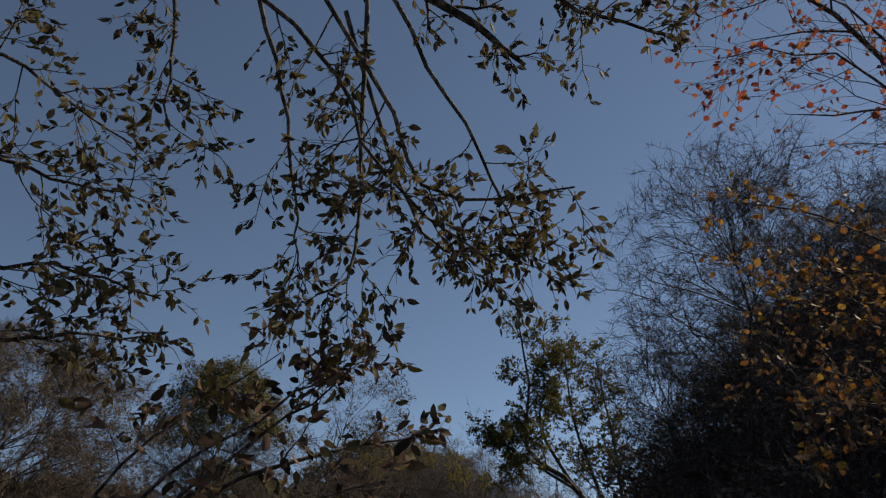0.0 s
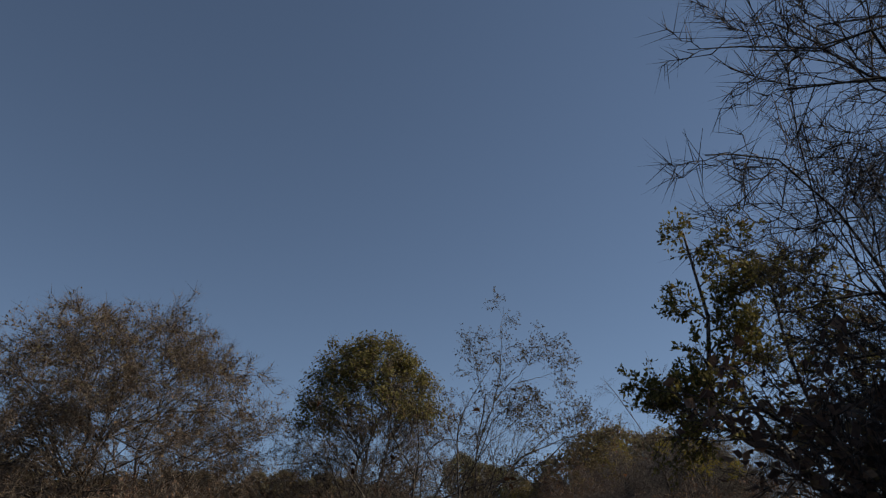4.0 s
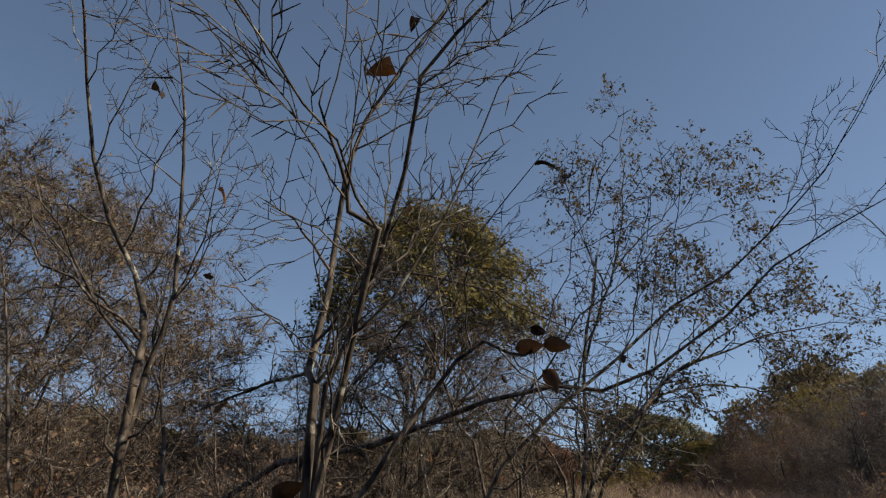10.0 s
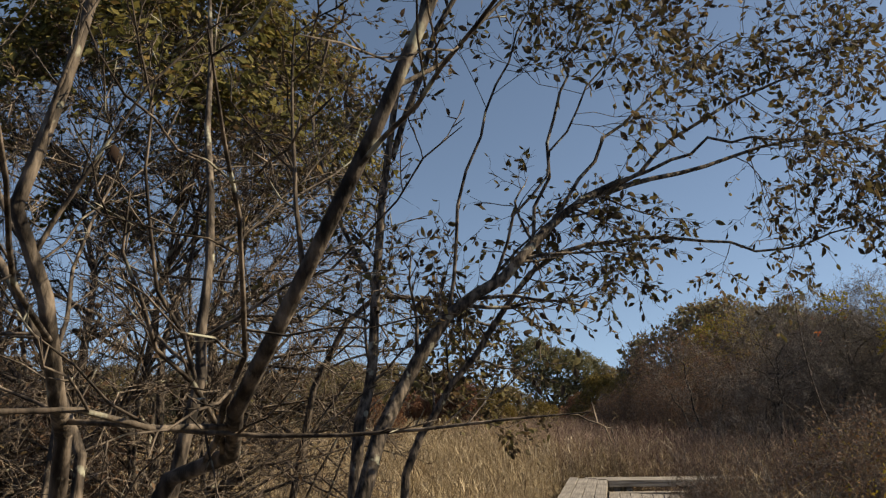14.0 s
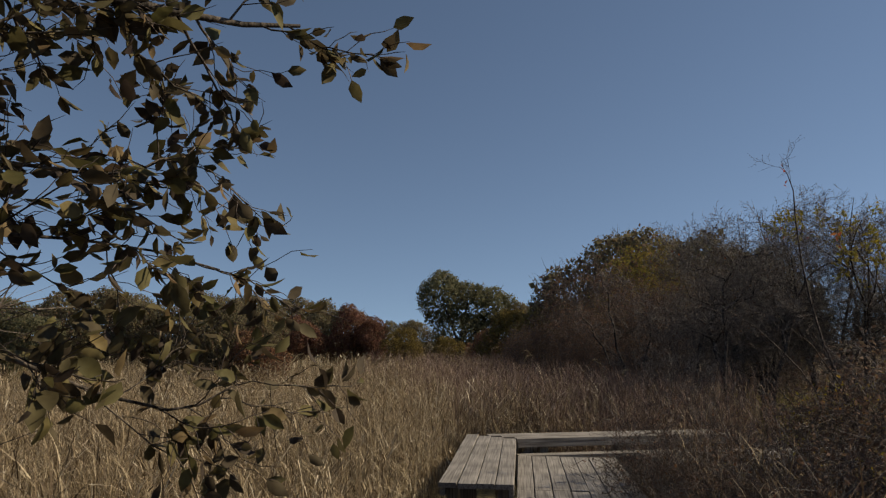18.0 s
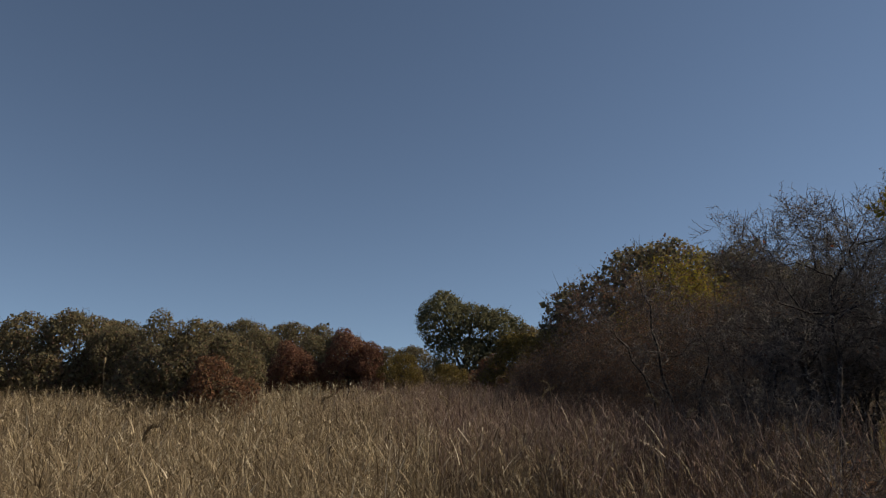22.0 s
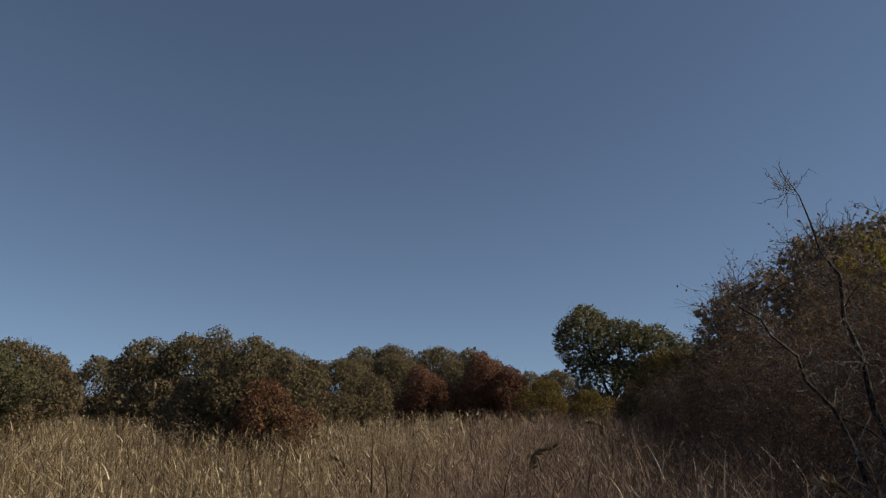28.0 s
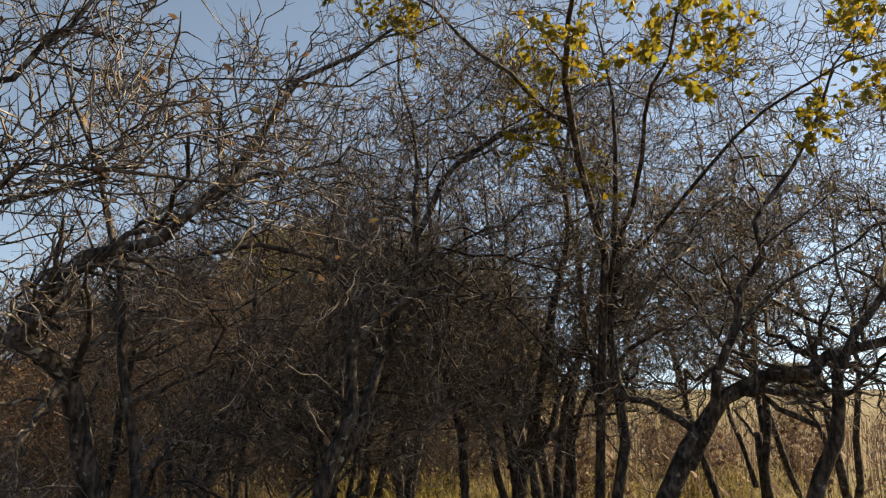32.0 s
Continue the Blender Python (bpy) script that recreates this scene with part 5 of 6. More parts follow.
# thorn tree with yellow leaves
st = local([[(6.9, 11.4, -0.05), (6.95, 11.3, 1.4), (6.8, 11.0, 2.4), (6.5, 10.7, 3.1), (6.35, 10.4, 3.4), (6.3, 10.1, 3.6)],
            [(6.9, 11.1, 2.2), (6.8, 10.6, 2.8), (6.65, 10.2, 3.1), (6.5, 9.8, 3.15)],
            [(6.95, 11.3, 1.6), (7.1, 11.7, 2.6), (7.1, 12.0, 3.5), (7.0, 12.2, 4.1)],
            [(6.6, 10.8, 2.9), (6.1, 10.9, 3.3), (5.8, 11.0, 3.6), (5.6, 11.1, 3.7)],
            [(6.9, 11.1, 2.3), (7.2, 10.6, 2.8), (7.3, 10.2, 3.0), (7.35, 9.8, 2.9)]], (6.9, 11.4, 0.0), [(0.03, 0.004), (0.014, 0.002), (0.02, 0.003), (0.012, 0.002), (0.012, 0.002)], 10, 0.02)
thing, made, rng2 = plant("thorn_tree", "slender thorn tree with clusters of yellow-green leaves", "tree", (6.9, 11.4, 0.0), 78, st,
      [(10, 0.45, 55, 0.02, 0.1, 5, dict(t0=0.4, thin=0.5, zig=0.25)), (7, 0.2, 50, 0.0, 0.12, 3, dict(zig=0.3, tip=0.0015))], [(2, 14, 0.03, 0.75, YELLOW, 0.6)], bark=DARK, twig=THORN, stem_name="limb", group="thorn trees past the boardwalk")
single_leaves(rng2, thing, made[2][0], 200, gold, hang=0.7)
for x, y, turn, k in ((5.9, 12.5, 60, 0.8), (7.5, 12.9, 190, 0.9), (4.6, 12.6, 330, 0.75), (9.2, 12.6, 80, 1.0), (9.6, 10.4, 200, 0.95), (6.0, 13.6, 300, 0.9), (8.2, 14.2, 150, 1.1), (10.8, 11.6, 20, 1.0), (11.2, 13.6, 110, 1.1), (7.0, 14.8, 240, 1.05), (5.1, 14.0, 20, 0.85)):
    copy_thing(far_thorn, pose(x, y, 0, 0, 0, turn) @ Matrix.Scale(k, 4))
for b in bushes.values():
    b.location = (0, 0, 0)
SPOTS = [
    ("amber", 2.55, 2.3, 0.85), ("sheaf", 2.0, 6.35, 0.72), ("sheaf", 1.8, 5.6, 0.72), ("amber", 2.5, 6.3, 0.6), ("low", 2.35, 6.55, 0.72), ("amber", 2.95, 3.7, 0.95), ("amber", 3.1, 5.0, 0.95), ("sheaf", 1.85, 1.6, 0.80), ("sheaf", 1.85, 2.7, 0.84), ("sheaf", 2.05, 3.5, 0.80), ("sheaf", 2.15, 4.3, 0.88), ("sheaf", 2.25, 5.2, 0.80), ("sheaf", 2.50, 3.0, 0.92), ("sheaf", 2.70, 4.7, 0.96), ("sheaf", 2.10, 0.6, 0.80), ("sheaf", 1.95, 5.9, 0.68), ("sheaf", 1.90, 4.7, 0.76),
    ("sheaf", 1.8, 3.6, 0.88), ("sheaf", 1.85, 4.6, 0.9), ("sheaf", 1.75, 2.4, 0.8), ("sheaf", 2.0, 5.5, 0.85), ("sheaf", 2.3, 3.9, 0.95), ("rust", 2.3, 1.5, 0.55), ("bare", 2.7, 4.0, 0.75), ("bare", 2.8, 5.4, 0.8), ("low", 1.95, 5.9, 1.0), ("low", 2.9, 4.6, 1.3), ("bare", 2.6, -0.3, 0.8), ("brown", 2.9, 1.6, 0.75), ("bare", 3.2, 3.2, 0.85), ("bare", 3.6, 5.7, 1.05),
    ("bare", 5.0, 4.2, 1.2), ("brown", 5.2, 6.0, 0.95), ("brown", 4.5, 1.5, 1.0), ("rust", 2.7, -2.4, 0.95), ("brown", 4.4, -1.6, 1.0), ("low", 1.5, -2.2, 0.9), ("low", 1.5, -5.4, 1.0),
    ("haze", 4.15, 18.3, 0.99), ("gold", 6.4, 21.0, 0.99), ("haze", 6.3, 18.6, 0.85), ("haze", 7.6, 19.4, 0.98), ("haze", 3.6, 16.2, 0.68), ("haze", 5.0, 16.6, 0.75), ("haze", 2.6, 19.0, 0.55), ("haze", 2.9, 22.0, 0.6), ("haze", 4.6, 22.5, 0.75),
    ("haze", 3.2, 13.9, 0.5), ("brush", 3.55, 10.1, 0.95), ("brush", 4.1, 11.0, 0.98), ("brush", 3.6, 12.0, 1.05), ("brown", 9.5, 15.5, 0.6), ("brown", 12.0, 16.5, 0.65), ("brown", 14.5, 15.0, 0.6), ("brown", 11.0, 19.0, 0.7), ("bare", 13.0, 12.5, 0.6), ("brown", 16.0, 18.5, 0.7), ("brown", 17.5, 13.5, 0.65), ("brown", 14.5, 20.5, 0.7), ("thorn", 5.8, 14.8, 1.1), ("haze", 9.2, 19.6, 1.0), ("low", 2.6, 12.6, 1.2), ("low", 3.3, 11.4, 1.0), ("low", 2.2, 15.4, 1.2),
    ("bare", -2.4, -5.0, 0.7), ("bare", -3.2, -4.6, 0.8), ("bare", -2.0, -3.4, 0.72), ("bare", -4.2, -4.2, 0.9), ("bare", -1.9, -6.2, 0.6),
    ("bare", -3.0, -1.2, 0.95), ("bare", -3.4, -3.8, 0.85), ("bare", -5.0, -2.0, 1.0), ("bare", -6.8, -2.6, 1.0), ("bare", -3.3, 1.2, 1.05), ("bare", -7.8, -0.2, 1.0), ("bare", 0.45, -9.2, 0.85), ("bare", 0.7, -10.7, 1.0), ("bare", 1.5, -8.7, 1.2), ("bare", -4.4, -0.4, 1.35), ("bare", -3.6, 0.9, 1.35), ("bare", -5.8, 0.8, 1.4), ("bare", -7.6, -1.2, 1.35), ("bare", -8.8, 0.8, 1.4), ("bare", -2.6, -1.8, 1.05),
    ("brown", -7.5, 5.8, 1.15), ("brown", -9.5, 7.5, 1.2), ("rust", -5.6, 4.6, 0.9), ("brown", -11.5, 5.5, 1.25), ("brown", -13.0, 8.0, 1.3), ("brown", -4.6, 3.7, 0.9), ("rust", -8.2, 3.0, 1.0), ("brown", -10.5, 3.0, 1.1), ("brown", -13.5, 1.0, 1.2), ("brown", -12.0, -2.0, 1.1),
    ("brown", -7.0, 4.4, 0.92), ("brown", -9.0, 5.6, 0.98), ("brown", -6.0, 3.2, 0.88), ("rust", -11.0, 7.0, 0.92), ("brown", -12.0, 4.0, 1.04), ("brown", -9.6, 1.6, 0.98), ("brown", -3.4, 2.0, 0.81), ("rust", -5.2, 1.6, 0.79), ("brown", -10.4, -2.6, 1.10), ("brown", -5.0, -0.6, 0.85),
    ("low", 1.6, 13.0, 1.0), ("low", 1.9, 17.2, 1.2),
    ("rust", 2.0, 25.5, 0.7), ("low", 0.8, 23.0, 1.2),
    ("brown", -3.2, -5.6, 0.6), ("brown", -4.7, -5.0, 0.62), ("brown", -2.7, -3.2, 0.76), ("brown", -5.8, -3.8, 0.85), ("brown", -4.0, -2.4, 0.85), ("rust", -3.8, -8.4, 0.5), ("brown", -5.4, -6.8, 0.6), ("brown", -7.6, -4.2, 0.75), ("brown", -2.4, -0.9, 0.76), ("rust", 2.0, -1.2, 0.8), ("rust", 1.8, -5.0, 0.75), ("brown", -4.2, 0.6, 0.98), ("brown", -7.4, 1.2, 1.10),
    ("low", -2.6, -3.4, 1.0), ("low", -3.4, -5.2, 1.1), ("low", -4.6, -3.2, 1.1), ("low", -2.2, -7.4, 0.9), ("low", -4.2, -7.6, 1.0), ("low", -6.0, -5.4, 1.2), ("brown", -8.6, -2.0, 1.0), ("brown", -4.6, 2.6, 0.98),
    ("low", -3.4, -0.6, 1.1),
    ("bare", 1.05, -8.2, 1.0), ("bare", 1.0, -7.3, 0.9), ("bare", 1.6, -9.1, 1.2), ("bare", 1.9, -8.0, 1.4), ("brown", 2.8, -8.6, 1.4), ("brown", 2.4, -7.4, 1.25), ("brown", 2.0, -6.6, 1.1), ("brown", 3.4, -7.6, 1.3), ("bare", 0.9, -9.7, 1.4), ("bare", 2.3, -6.7, 1.25), ("bare", 2.0, -10.2, 1.3),
    # The last two stand unseen on the right, added to block the sun.
    ("haze", 1.9, -8.2, 0.78), ("haze", 2.7, -9.0, 0.95), ("haze", 2.6, -7.2, 0.82), ("haze", 3.4, -8.0, 0.9), ("haze", 1.5, -9.5, 0.62), ("haze", 3.6, -9.6, 0.95), ("haze", 5.2, -7.8, 1.3), ("haze", 5.4, -10.0, 1.3),
]
rng = np.random.default_rng(77)
used = set()
for kind, x, y, k in SPOTS:
    m = pose(x, y, float(land(x, y)), 0, 0, rng.uniform(0, 360)) @ Matrix.Diagonal((k, k, k * rng.uniform(0.92, 1.08), 1))
    if kind in used:
        copy_thing(bushes[kind], m)
    else:
        bushes[kind].matrix_basis = m
        used.add(kind)


# ---- far trees ----
def lobed_tree(label, seed, lobes, leaf_mat, size, count, r0, other=None, wisps=60, share=0.25):
    """A full crown of several rounded lobes: a forking trunk, a limb and boughs in each lobe, a skin of small leaves and shoots that stand out."""
    rng = np.random.default_rng(seed)
    L = np.array(lobes, float)
    thing = tagged(new("tree"), label, "tree", "trees round the marsh")
    line = curve_through([(0, 0, -0.1), (0.1, 0, L[:, 2].min() * 0.4), tuple(L[:, :3].mean(axis=0) * (0.6, 0.6, 0.75))], 6)
    child("trunk", raw_mesh("trunk", *tubes(line[None], np.linspace(r0, r0 * 0.6, 7)[None], 7), BARK), thing)
    boughs = []
    for c in L:
        limb = curve_through([line[4], (line[4] + c[:3]) / 2 + rng.normal(0, 0.12, 3), c[:3]], 6)[None]
        child("limb", raw_mesh("limb", *tubes(limb, np.linspace(r0 * 0.55, r0 * 0.18, 7)[None], 6), BARK), thing)
        n = 14
        way = unit(rng.normal(size=(n, 3)) + (0, 0, 0.35))
        ends = c[:3] + way * c[3:] * 0.96
        at = limb[0][rng.integers(3, 7, n)]
        bow = np.stack([at + (ends - at) * f + rng.normal(0, 0.05, (n, 3)) * (0 < f < 1) * c[3] for f in (0, 0.35, 0.7, 1)], 1)
        boughs.append((bow, np.tile(np.linspace(r0 * 0.16, 0.006, 4), (n, 1))))
    P, R = np.vstack([q for q, _ in boughs]), np.vstack([q for _, q in boughs])
    Q, S = sprout(rng, P, R, 8, 0.3 * L[:, 3].mean(), 55, 0.02, 0.2, 2, 0.3, 1.0, 0.5, 0.004)
    child("branchwork", raw_mesh("branchwork", *joined([tubes(P, R, 4), tubes(Q, S, 3)]), BARK), thing, kind="stuff")
    clumps = [np.concatenate([c[:3], c[3:] * 0.9]) for c in L]
    for c in L:
        for w in unit(rng.normal(size=(11, 3)) + (0, 0, 0.35)):
            clumps.append(np.concatenate([c[:3] + w * c[3:] * rng.uniform(0.58, 0.76), c[3:] * rng.uniform(0.26, 0.46)]))
    L = np.array(clumps)
    area = L[:, 3] * L[:, 5]
    who = rng.choice(len(L), count, p=area / area.sum())
    way = unit(rng.normal(size=(count, 3)) + (0, 0, 0.25))
    depth = 1.0 - np.abs(rng.normal(0, 0.2, count))
    at = L[who, :3] + way * L[who, 3:] * depth[:, None]
    inside = np.zeros(count, bool)
    for j, c in enumerate(L):
        inside |= (who != j) & ((((at - c[:3]) / c[3:]) ** 2).sum(axis=1) < 0.55)
    bare = np.sin(4.1 * at[:, 0] + seed) * np.sin(3.7 * at[:, 2] + 1.3 * seed) * np.sin(3.1 * at[:, 1]) > 0.55
    keep = ~inside & ~bare & (at[:, 2] > 0.15)
    at, way = at[keep], way[keep]
    out = unit(way + rng.normal(0, 0.65, at.shape))
    run = unit(np.cross(out, rng.normal(size=at.shape)))
    flat = np.cross(out, run)
    # the other leaf colour grows more common towards the bottom of the crown
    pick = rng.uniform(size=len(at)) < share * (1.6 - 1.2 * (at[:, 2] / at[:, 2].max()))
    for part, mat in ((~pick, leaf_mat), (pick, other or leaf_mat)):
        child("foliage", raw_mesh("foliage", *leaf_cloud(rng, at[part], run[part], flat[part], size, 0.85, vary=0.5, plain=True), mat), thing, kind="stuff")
    n = count // 10
    who = rng.choice(len(L), n, p=area / area.sum())
    at = L[who, :3] + unit(rng.normal(size=(n, 3))) * L[who, 3:] * rng.uniform(0.6, 0.88, (n, 1))
    at = at[at[:, 2] > 0.15]
    run = unit(rng.normal(size=at.shape))
    child("foliage", raw_mesh("foliage", *leaf_cloud(rng, at, run, unit(np.cross(run, rng.normal(size=at.shape))), size * 2.2, 0.8, plain=True), leaf_mat), thing, kind="stuff")
    wisps *= 4
    way = unit(rng.normal(size=(wisps, 3)) * (1, 1, 0.4) + (0, 0, 0.7))
    who = rng.integers(0, len(L), wisps)
    at = L[who, :3] + way * L[who, 3:] * 0.95
    child("shoot_fringe", raw_mesh("shoot_fringe", *spikes(rng, at, unit(way + (0, 0, 0.6)), unit(np.cross(way, rng.normal(size=at.shape))), 0.5 * L[:, 3].mean(), 0.03), TWIG, False), thing, kind="stuff")
    return thing


OAK = leaf_material("dark_green_leaf", [(0.0, (0.125, 0.13, 0.085)), (0.5, (0.165, 0.168, 0.105)), (0.9, (0.21, 0.205, 0.125)), (1.0, (0.22, 0.18, 0.115))], 0.9, 0.5)
OCHRE = leaf_material("ochre_leaf", [(0.0, (0.13, 0.1, 0.04)), (0.5, (0.2, 0.16, 0.055)), (1.0, (0.27, 0.2, 0.07))], 0.85, 0.4)
far = {
    "oak": lobed_tree("broad flat-topped dark green tree beyond the marsh", 61, [(-0.75, 0, 3.75, 1.6, 1.5, 1.5), (0.6, 0.2, 3.5, 1.5, 1.5, 1.3), (2.0, 0.3, 3.2, 1.35, 1.3, 1.3), (0.2, -0.3, 2.1, 1.7, 1.4, 1.0), (2.5, 0, 2.2, 1.7, 1.3, 1.0)], OAK, 0.080, 37700, 0.14, OLIVE),
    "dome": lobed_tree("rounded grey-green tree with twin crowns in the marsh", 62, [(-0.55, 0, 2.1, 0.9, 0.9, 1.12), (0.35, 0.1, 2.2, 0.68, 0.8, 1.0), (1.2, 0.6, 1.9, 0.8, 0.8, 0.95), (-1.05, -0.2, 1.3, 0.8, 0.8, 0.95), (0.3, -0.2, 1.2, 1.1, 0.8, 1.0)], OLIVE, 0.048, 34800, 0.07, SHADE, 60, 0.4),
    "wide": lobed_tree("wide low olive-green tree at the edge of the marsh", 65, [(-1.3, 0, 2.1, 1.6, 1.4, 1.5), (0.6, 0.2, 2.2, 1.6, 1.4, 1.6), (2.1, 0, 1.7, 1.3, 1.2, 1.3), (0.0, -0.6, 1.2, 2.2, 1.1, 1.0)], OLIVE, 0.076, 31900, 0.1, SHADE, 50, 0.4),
    "umbrella": lobed_tree("spreading grey-green tree with a raised flat crown", 66, [(0, 0, 2.6, 0.85, 0.8, 0.5), (-0.9, 0.1, 2.0, 0.9, 0.9, 0.65), (0.85, 0, 2.05, 0.95, 0.9, 0.6), (-0.2, -0.2, 1.3, 1.3, 0.9, 0.7)], OAK, 0.050, 26100, 0.07, OLIVE),
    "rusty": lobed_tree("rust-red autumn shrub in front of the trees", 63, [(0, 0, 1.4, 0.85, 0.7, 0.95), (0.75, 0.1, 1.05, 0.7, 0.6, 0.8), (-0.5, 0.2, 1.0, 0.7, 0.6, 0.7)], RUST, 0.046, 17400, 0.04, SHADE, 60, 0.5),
    "red": lobed_tree("low round red-brown autumn tree beyond the reeds", 64, [(0, 0, 1.95, 1.3, 1.2, 1.2), (0.9, 0.2, 1.5, 1.0, 0.9, 0.9), (-0.5, -0.2, 1.1, 1.2, 0.9, 0.9)], MAROON, 0.066, 20300, 0.06, RUST, 60),
    "ochre": lobed_tree("low ochre-leaved shrub at the back of the reeds", 67, [(0, 0, 1.9, 1.2, 1.0, 1.1), (1.1, 0.2, 1.6, 1.0, 0.9, 0.9), (-0.6, -0.3, 1.2, 1.0, 0.9, 0.9)], OCHRE, 0.050, 20300, 0.05, SHADE),
}
FAR = [
    ("oak", 1.0, 37.2, 1.03, 0), ("wide", 5.8, 37.5, 1.05, 10), ("wide", 9.8, 36.0, 1.15, 40), ("ochre", 3.0, 27.5, 0.98, 0), ("ochre", 4.6, 26.0, 1.05, 200), ("wide", 8.4, 26.5, 1.42, 180), ("wide", 12.5, 27.0, 1.3, 30),
    ("red", -8.5, 42.0, 0.98, 0), ("red", -5.4, 43.0, 1.15, 0), ("red", -4.1, 42.4, 0.92, 100), ("wide", -6.9, 47.0, 0.95, 0), ("wide", -2.0, 43.0, 0.72, 0), ("ochre", -1.9, 40.0, 0.8, 200), ("ochre", 0.4, 33.0, 0.62, 0), ("rusty", 2.2, 31.0, 0.95, 120),
    ("dome", -6.5, 20.8, 0.94, 0), ("rusty", -5.45, 20.1, 0.85, 0), ("wide", -12.5, 47.0, 1.0, 0),
    ("wide", -15.6, 31.0, 0.97, 0), ("wide", -12.4, 30.5, 0.8, 160), ("umbrella", -12.3, 19.6, 0.92, 0), ("wide", -14.4, 20.4, 0.62, 20),
    ("wide", -19.5, 33.0, 0.82, 40), ("wide", -24.0, 33.0, 0.85, 300), ("wide", -30.0, 33.0, 1.05, 150), ("wide", -37.0, 34.0, 1.1, 10),
    ("wide", -18.0, 62.0, 1.4, 0), ("wide", -28.0, 62.0, 1.4, 90), ("wide", -12.0, 60.0, 1.3, 200), ("wide", -11.0, 36.0, 0.8, 30),
    ("dome", -12.0, 14.0, 0.9, 90), ("wide", -14.0, 9.0, 0.8, 0), ("wide", -20.0, 4.0, 1.1, 60), ("wide", -16.0, -3.0, 1.0, 90), ("wide", -17.0, 14.0, 0.8, 45), ("wide", -20.0, 20.0, 0.85, 45), ("wide", -19.0, 26.0, 0.85, 15),
    ("wide", 16.0, 60.0, 1.0, 20), ("wide", 26.0, 62.0, 0.9, 100), ("wide", 38.0, 58.0, 0.9, 200), ("wide", 50.0, 50.0, 0.9, 0), ("wide", 58.0, 38.0, 0.9, 0), ("wide", 62.0, 24.0, 1.0, 50), ("wide", 64.0, 8.0, 0.9, 300),
]
used = set()
for kind, x, y, k, turn in FAR:
    m = pose(x, y, float(land(x, y)), 0, 0, turn) @ Matrix.Diagonal((k, k, 1.06 * k, 1))
    if kind in used:
        copy_thing(far[kind], m)
    else:
        far[kind].matrix_basis = m
        used.add(kind)


# ---- reeds ----
def strips(base, way, bend, length, width, k=2):
    """Flat tapering blades that bend over."""
    m = len(base)
    side = unit(np.cross(way, unit(bend + 1e-6)))
    t = np.linspace(0, 1, k + 1)
    P = base[:, None] + way[:, None] * (length[:, None] * t)[..., None] + bend[:, None] * (length[:, None] * t ** 2)[..., None]
    w = width[:, None] * (1 - 0.85 * t)
    v = np.stack([P - side[:, None] * w[..., None] / 2, P + side[:, None] * w[..., None] / 2], 2).reshape(-1, 3)
    o = (np.arange(m) * 2 * (k + 1))[:, None]
    f = np.stack([o + np.array([2 * j, 2 * j + 1, 2 * j + 3, 2 * j + 2]) for j in range(k)], 1).reshape(-1, 4)
    return v, f


def reed_bed(rng, xy, h, thick, leaves, leaf_w):
    """Thin upright stalks, short blades that rise or hang over, and broken pieces."""
    m = len(xy)
    base = np.column_stack([xy, land(xy[:, 0], xy[:, 1]) - 0.02])
    way = unit(np.column_stack([rng.normal(0, 0.06, m), rng.normal(0, 0.06, m), np.ones(m)]))
    hh = h * rng.uniform(0.62, 1.08, m)
    ang = rng.uniform(0, 2 * math.pi, m)
    out = np.column_stack([np.cos(ang), np.sin(ang), np.zeros(m)])
    parts = [strips(base, way, out * rng.uniform(0, 0.1, m)[:, None], hh, np.full(m, thick) * rng.uniform(0.5, 1.3, m), 2)]
    for j in range(leaves):
        a = rng.uniform(0, 2 * math.pi, m)
        out = np.column_stack([np.cos(a), np.sin(a), np.zeros(m)])
        at = base + way * (hh * rng.uniform(0.3, 0.97, m))[:, None]
        w2 = unit(out * rng.uniform(0.05, 1.1, m)[:, None] + np.array([0, 0, 1.0]))
        hang = np.where(rng.uniform(size=m) < 0.45, rng.uniform(0.7, 1.7, m), rng.uniform(0.0, 0.3, m))
        fall = out * 0.3 - np.array([0, 0, 1.0]) * hang[:, None]
        parts.append(strips(at, w2, fall, hh * rng.uniform(0.08, 0.26, m), leaf_w * rng.uniform(0.3, 1.3, m), 3))
    n = m // 2
    a = rng.uniform(0, 2 * math.pi, n)
    tilt = np.column_stack([np.cos(a), np.sin(a), rng.uniform(-0.8, 0.8, n)])
    parts.append(strips(base[:n] + way[:n] * (hh[:n] * rng.uniform(0.45, 1.0, n))[:, None], unit(tilt), np.array([0, 0, -0.12]) * rng.uniform(0, 1, n)[:, None], hh[:n] * rng.uniform(0.1, 0.25, n), leaf_w * rng.uniform(0.5, 1.3, n), 2))
    return joined(parts)


def keep_off(xy):
    """Not on the boardwalk, the path or the benches."""
    d = xy - np.array(EDGE[:2])
    s, o = d @ np.array(U[:2]), d @ np.array(V[:2])
    leg = (s > -9.8) & (s < 2.9) & (o > -0.04) & (o < 1.3)
    seat = (s > -0.1) & (s < 3.2) & (o > -0.64) & (o < 0.2)
    d = xy - np.array(CORNER[:2])
    s, o = d @ np.array(W[:2]), d @ np.array(N[:2])
    leg2 = (s > -0.8) & (s < 8.4) & (o > -1.45) & (o < 0.55)
    at = np.arange(0.0, 32.1, 0.2)
    line = np.column_stack([np.interp(at, [r[0] for r in PATH], [r[j] for r in PATH]) for j in (1, 2)])
    near = np.min(np.hypot(xy[:, None, 0] - line[None, :, 0], xy[:, None, 1] - line[None, :, 1]), axis=1) < 0.8
    return xy[~(leg | seat | leg2 | near)]


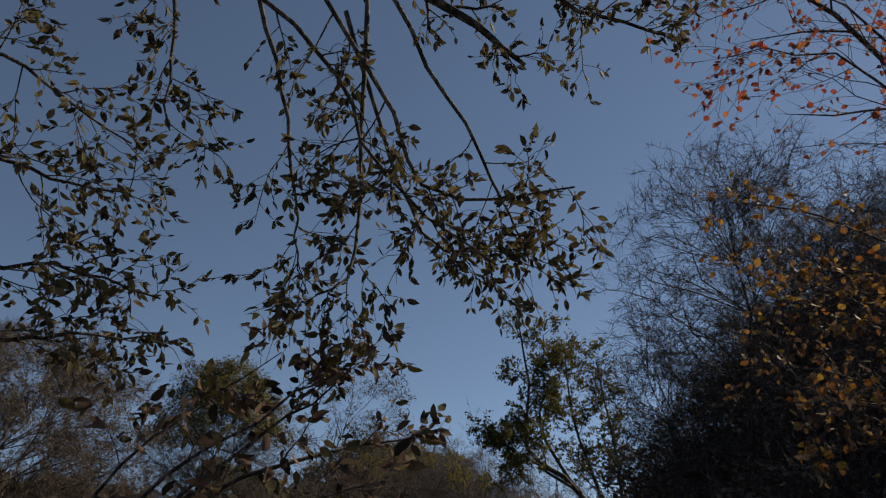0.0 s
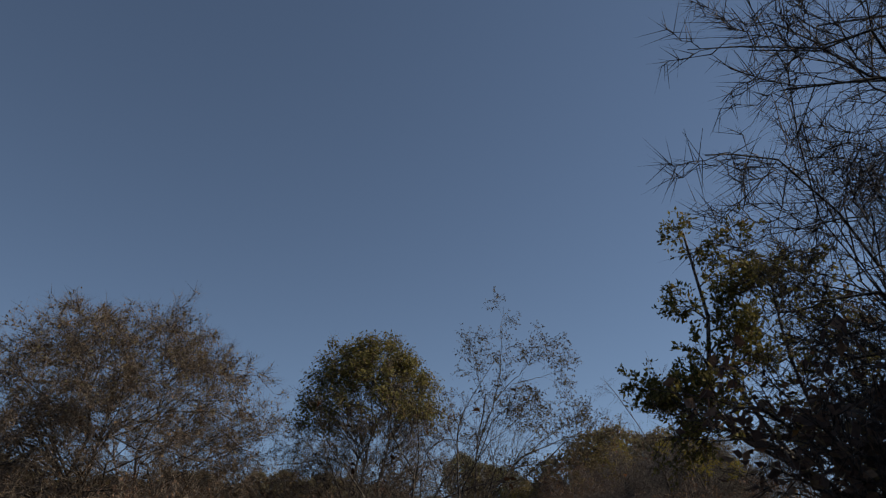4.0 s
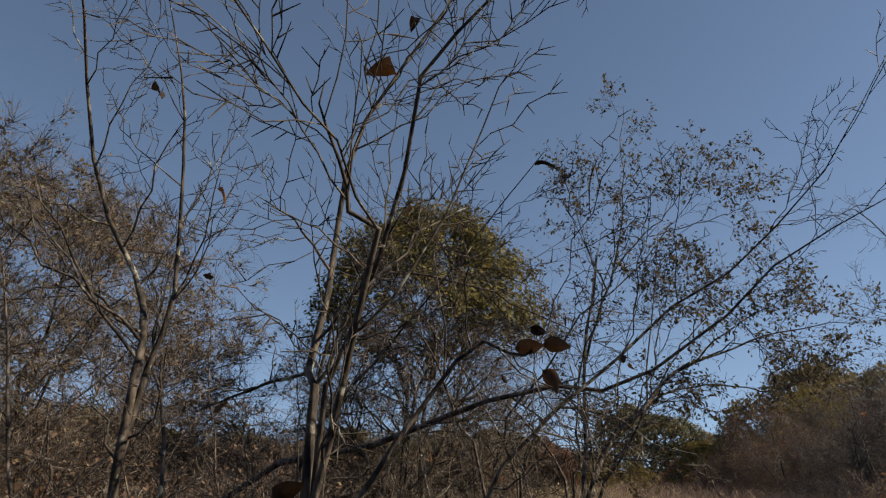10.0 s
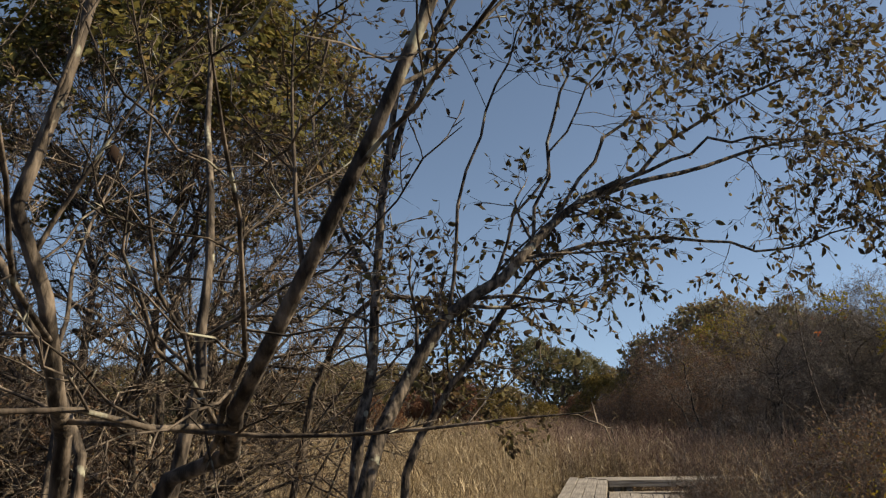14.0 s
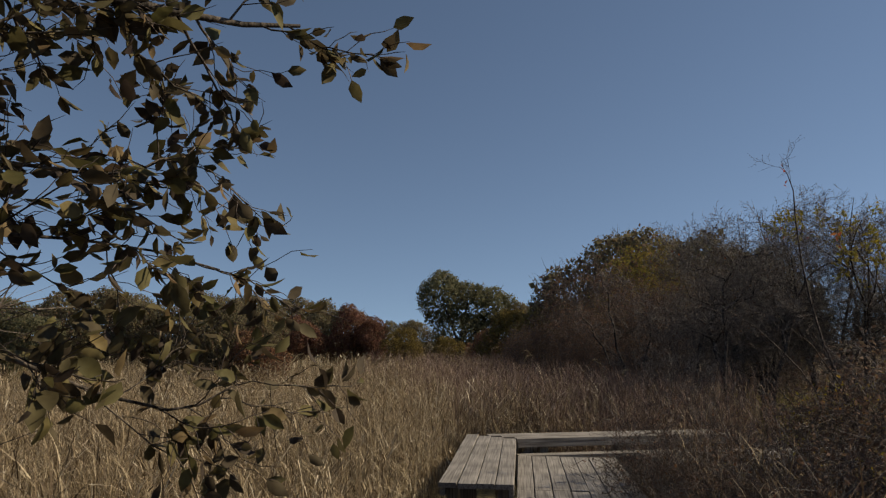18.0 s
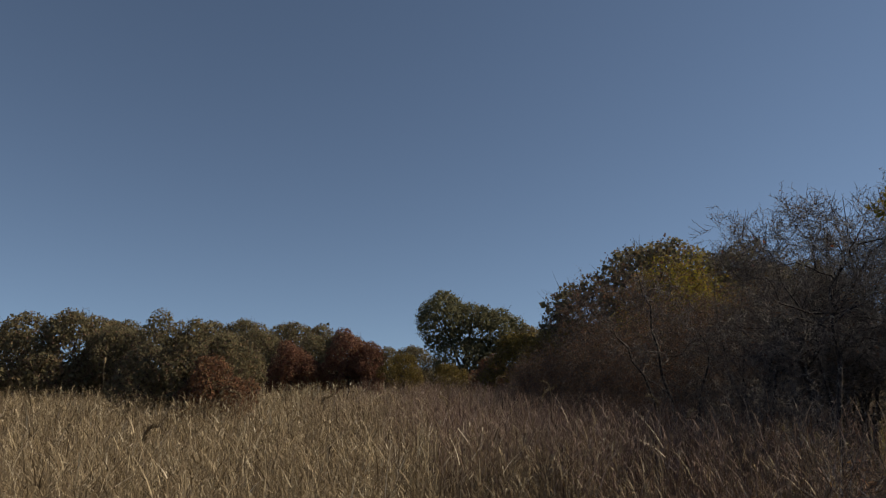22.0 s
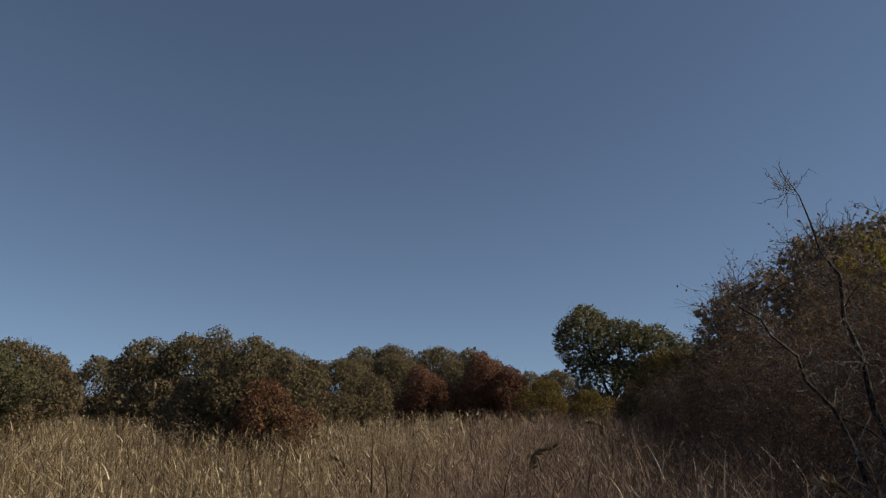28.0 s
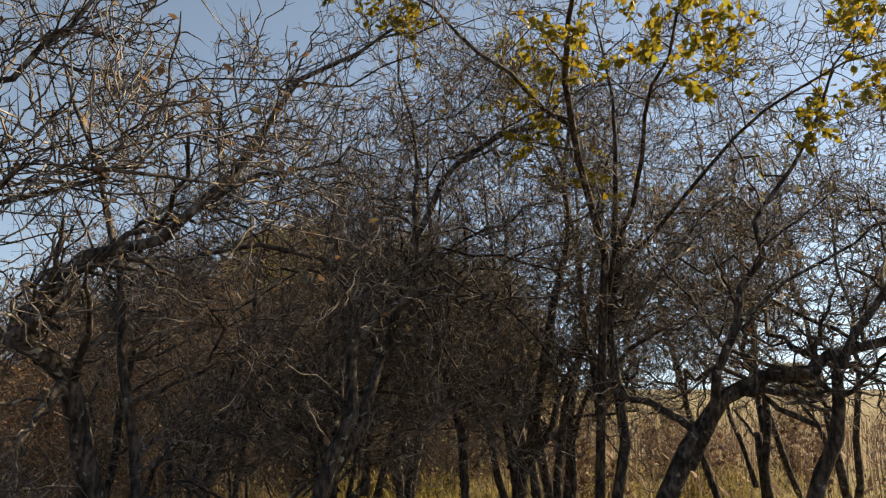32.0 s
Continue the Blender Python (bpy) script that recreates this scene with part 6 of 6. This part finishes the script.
def scatter(rng, n, x0, x1, y0, y1):
    return np.column_stack([rng.uniform(x0, x1, n), rng.uniform(y0, y1, n)])


rng = np.random.default_rng(91)
xy = keep_off(np.vstack([scatter(rng, 19000, -5.0, 2.0, -1.5, 11.0), scatter(rng, 900, 1.4, 4.5, 8.6, 12.0)]))
tagged(new("reeds", raw_mesh("reeds", *reed_bed(rng, xy, 1.22, 0.0042, 5, 0.009), STRAW)), "dense dry straw-coloured reeds beside the boardwalk", "reeds", kind="stuff")
xy = np.vstack([keep_off(scatter(rng, 22000, -15.0, 3.0, 10.0, 26.0)), scatter(rng, 6500, -15.0, -4.5, -2.0, 12.0)])
tagged(new("reeds", raw_mesh("reeds", *reed_bed(rng, xy, 1.18, 0.0075, 3, 0.016), STRAW)), "dry straw-coloured reeds across the marsh", "reeds", kind="stuff")
xy = scatter(rng, 9000, -55.0, 35.0, 25.0, 70.0)
tagged(new("reeds", raw_mesh("reeds", *reed_bed(rng, xy, 1.2, 0.04, 2, 0.08), STRAW)), "far dry reeds at the back of the marsh", "reeds", kind="stuff")
xy = np.vstack([scatter(rng, 5200, -0.6, 3.6, 12.0, 28.0), scatter(rng, 2600, 0.2, 2.9, 9.6, 14.0), keep_off(scatter(rng, 2600, 1.3, 4.6, 8.4, 12.0)), scatter(rng, 1200, -2.8, 0.0, 17.0, 30.0)])
tagged(new("dry_stalks", raw_mesh("dry_stalks", *reed_bed(rng, xy, 1.35, 0.0055, 5, 0.008), FORB)), "dry purple-brown stalks standing among the reeds", "dry stalks", kind="stuff")
xy = keep_off(np.vstack([scatter(rng, 6000, -9.0, 4.0, -12.0, -1.0), scatter(rng, 2500, 1.3, 6.0, -1.0, 6.5)]))
tagged(new("undergrowth", raw_mesh("undergrowth", *reed_bed(rng, xy, 0.95, 0.007, 3, 0.015), FORB)), "dry brown undergrowth beneath the shrubs", "undergrowth", kind="stuff")
xy = scatter(rng, 6000, 3.2, 13.0, 11.0, 17.0)
tagged(new("grass", raw_mesh("grass", *reed_bed(rng, xy, 0.8, 0.006, 3, 0.012), GRASS)), "yellow-green tall grass beneath the thorn trees", "grass", kind="stuff")


def plume_reed(foot, h, lean, seed):
    """One tall reed with a feathery drooping plume."""
    rng = np.random.default_rng(seed)
    thing = tagged(new("plume_reed"), "tall dry reed with a feathery brown plume", "reed", "plumed reeds in the marsh")
    thing.location = foot
    line = curve_through([(0, 0, -0.03), (lean * 0.15, 0, h * 0.6), (lean * 0.6, 0, h)], 8)[None]
    child("stalk", raw_mesh("stalk", *tubes(line, np.linspace(0.0035, 0.0018, 9)[None], 5), STRAW), thing)
    m = 160
    s = rng.uniform(0, 1, m)
    at = line[0, -1] + np.column_stack([lean * 0.9 * s * s, 0 * s, 0.17 * s * (1 - 0.5 * s)])
    way = unit(np.column_stack([rng.normal(lean * 6, 0.3, m), rng.normal(0, 0.3, m), rng.uniform(0.3, 1.2, m)]))
    flat = unit(np.cross(way, rng.normal(size=(m, 3))))
    child("plume", raw_mesh("plume", *leaf_cloud(rng, at, way, flat, 0.032, 0.12, plain=True), STRAW), thing, kind="stuff")
    for j in range(3):
        z = h * (0.35 + 0.18 * j)
        w = np.array([[math.cos(2.4 * j + seed), math.sin(2.4 * j + seed), 1.1]])
        child("blade", raw_mesh("blade", *strips(np.array([[lean * 0.1, 0, z]]), unit(w), np.array([[0.3 * w[0, 0], 0.3 * w[0, 1], -0.7]]), np.array([0.3]), np.array([0.008]), 5), STRAW), thing)


for j, (x, y, h, lean) in enumerate(((2.35, 9.7, 1.45, -0.12), (2.6, 10.1, 1.3, 0.1), (1.2, 10.2, 1.5, 0.12), (0.4, 10.6, 1.4, -0.1), (-0.9, 9.6, 1.45, 0.12), (0.1, 11.2, 1.6, 0.1), (-1.4, 9.4, 1.5, -0.12), (-1.6, 7.6, 1.35, 0.1), (0.9, 12.4, 1.6, 0.12), (-2.2, 10.8, 1.5, 0.1), (1.6, 11.4, 1.55, -0.1), (-2.6, 7.6, 1.4, 0.12))):
    plume_reed((x, y, 0), h, lean, j)

# tall dry stalk with a pale seed head above the reeds
stalk = tagged(new("tall_stalk"), "tall thin dry stalk with a pale seed head above the reeds", "reed")
stalk.location = (-8.1, 20.1, 0)
line = np.array([[(0, 0, -0.1), (0.02, 0, 1.0), (0.0, 0, 1.95)]])
child("stem", raw_mesh("stem", *tubes(line, np.full((1, 3), 0.008), 6), STRAW), stalk)
line = np.array([[(0.0, 0, 1.9), (0.0, 0, 1.95), (0.01, 0, 2.02), (0.01, 0, 2.07)]])
child("seed_head", raw_mesh("seed_head", *tubes(line, np.array([[0.008, 0.035, 0.035, 0.008]]), 9), STRAW), stalk)

# dead snag lying in the marsh
snag = local([[(-13.0, 17.6, -0.05), (-12.7, 17.6, 0.7), (-12.2, 17.7, 1.35), (-11.5, 17.8, 1.7)],
              [(-12.5, 17.65, 1.0), (-12.9, 17.5, 1.5), (-13.6, 17.4, 1.65)],
              [(-12.2, 17.7, 1.35), (-12.0, 17.9, 1.75), (-11.9, 18.0, 2.1)]], (-13.0, 17.6, 0.0), [(0.06, 0.01), (0.03, 0.006), (0.025, 0.005)], 8, 0.02)
plant("dead_snag", "bleached dead branch standing in the marsh", "dead tree", (-13.0, 17.6, 0.0), 81, snag, [(5, 0.5, 50, 0.0, 0.2, 4, dict(t0=0.4, thin=0.5, tip=0.004))], [], bark=THORN, twig=THORN, stem_name="limb")
xy = np.vstack([scatter(rng, 5000, 6.5, 40.0, -25.0, 9.0), scatter(rng, 5000, -40.0, -10.0, -30.0, 12.0), scatter(rng, 2500, -10.0, 6.5, -35.0, -13.5), scatter(rng, 3000, 9.0, 40.0, 13.0, 26.0)])
tagged(new("reeds", raw_mesh("reeds", *reed_bed(rng, xy, 1.0, 0.03, 2, 0.06), FORB)), "brown dead reeds and weeds away from the path", "reeds", kind="stuff")
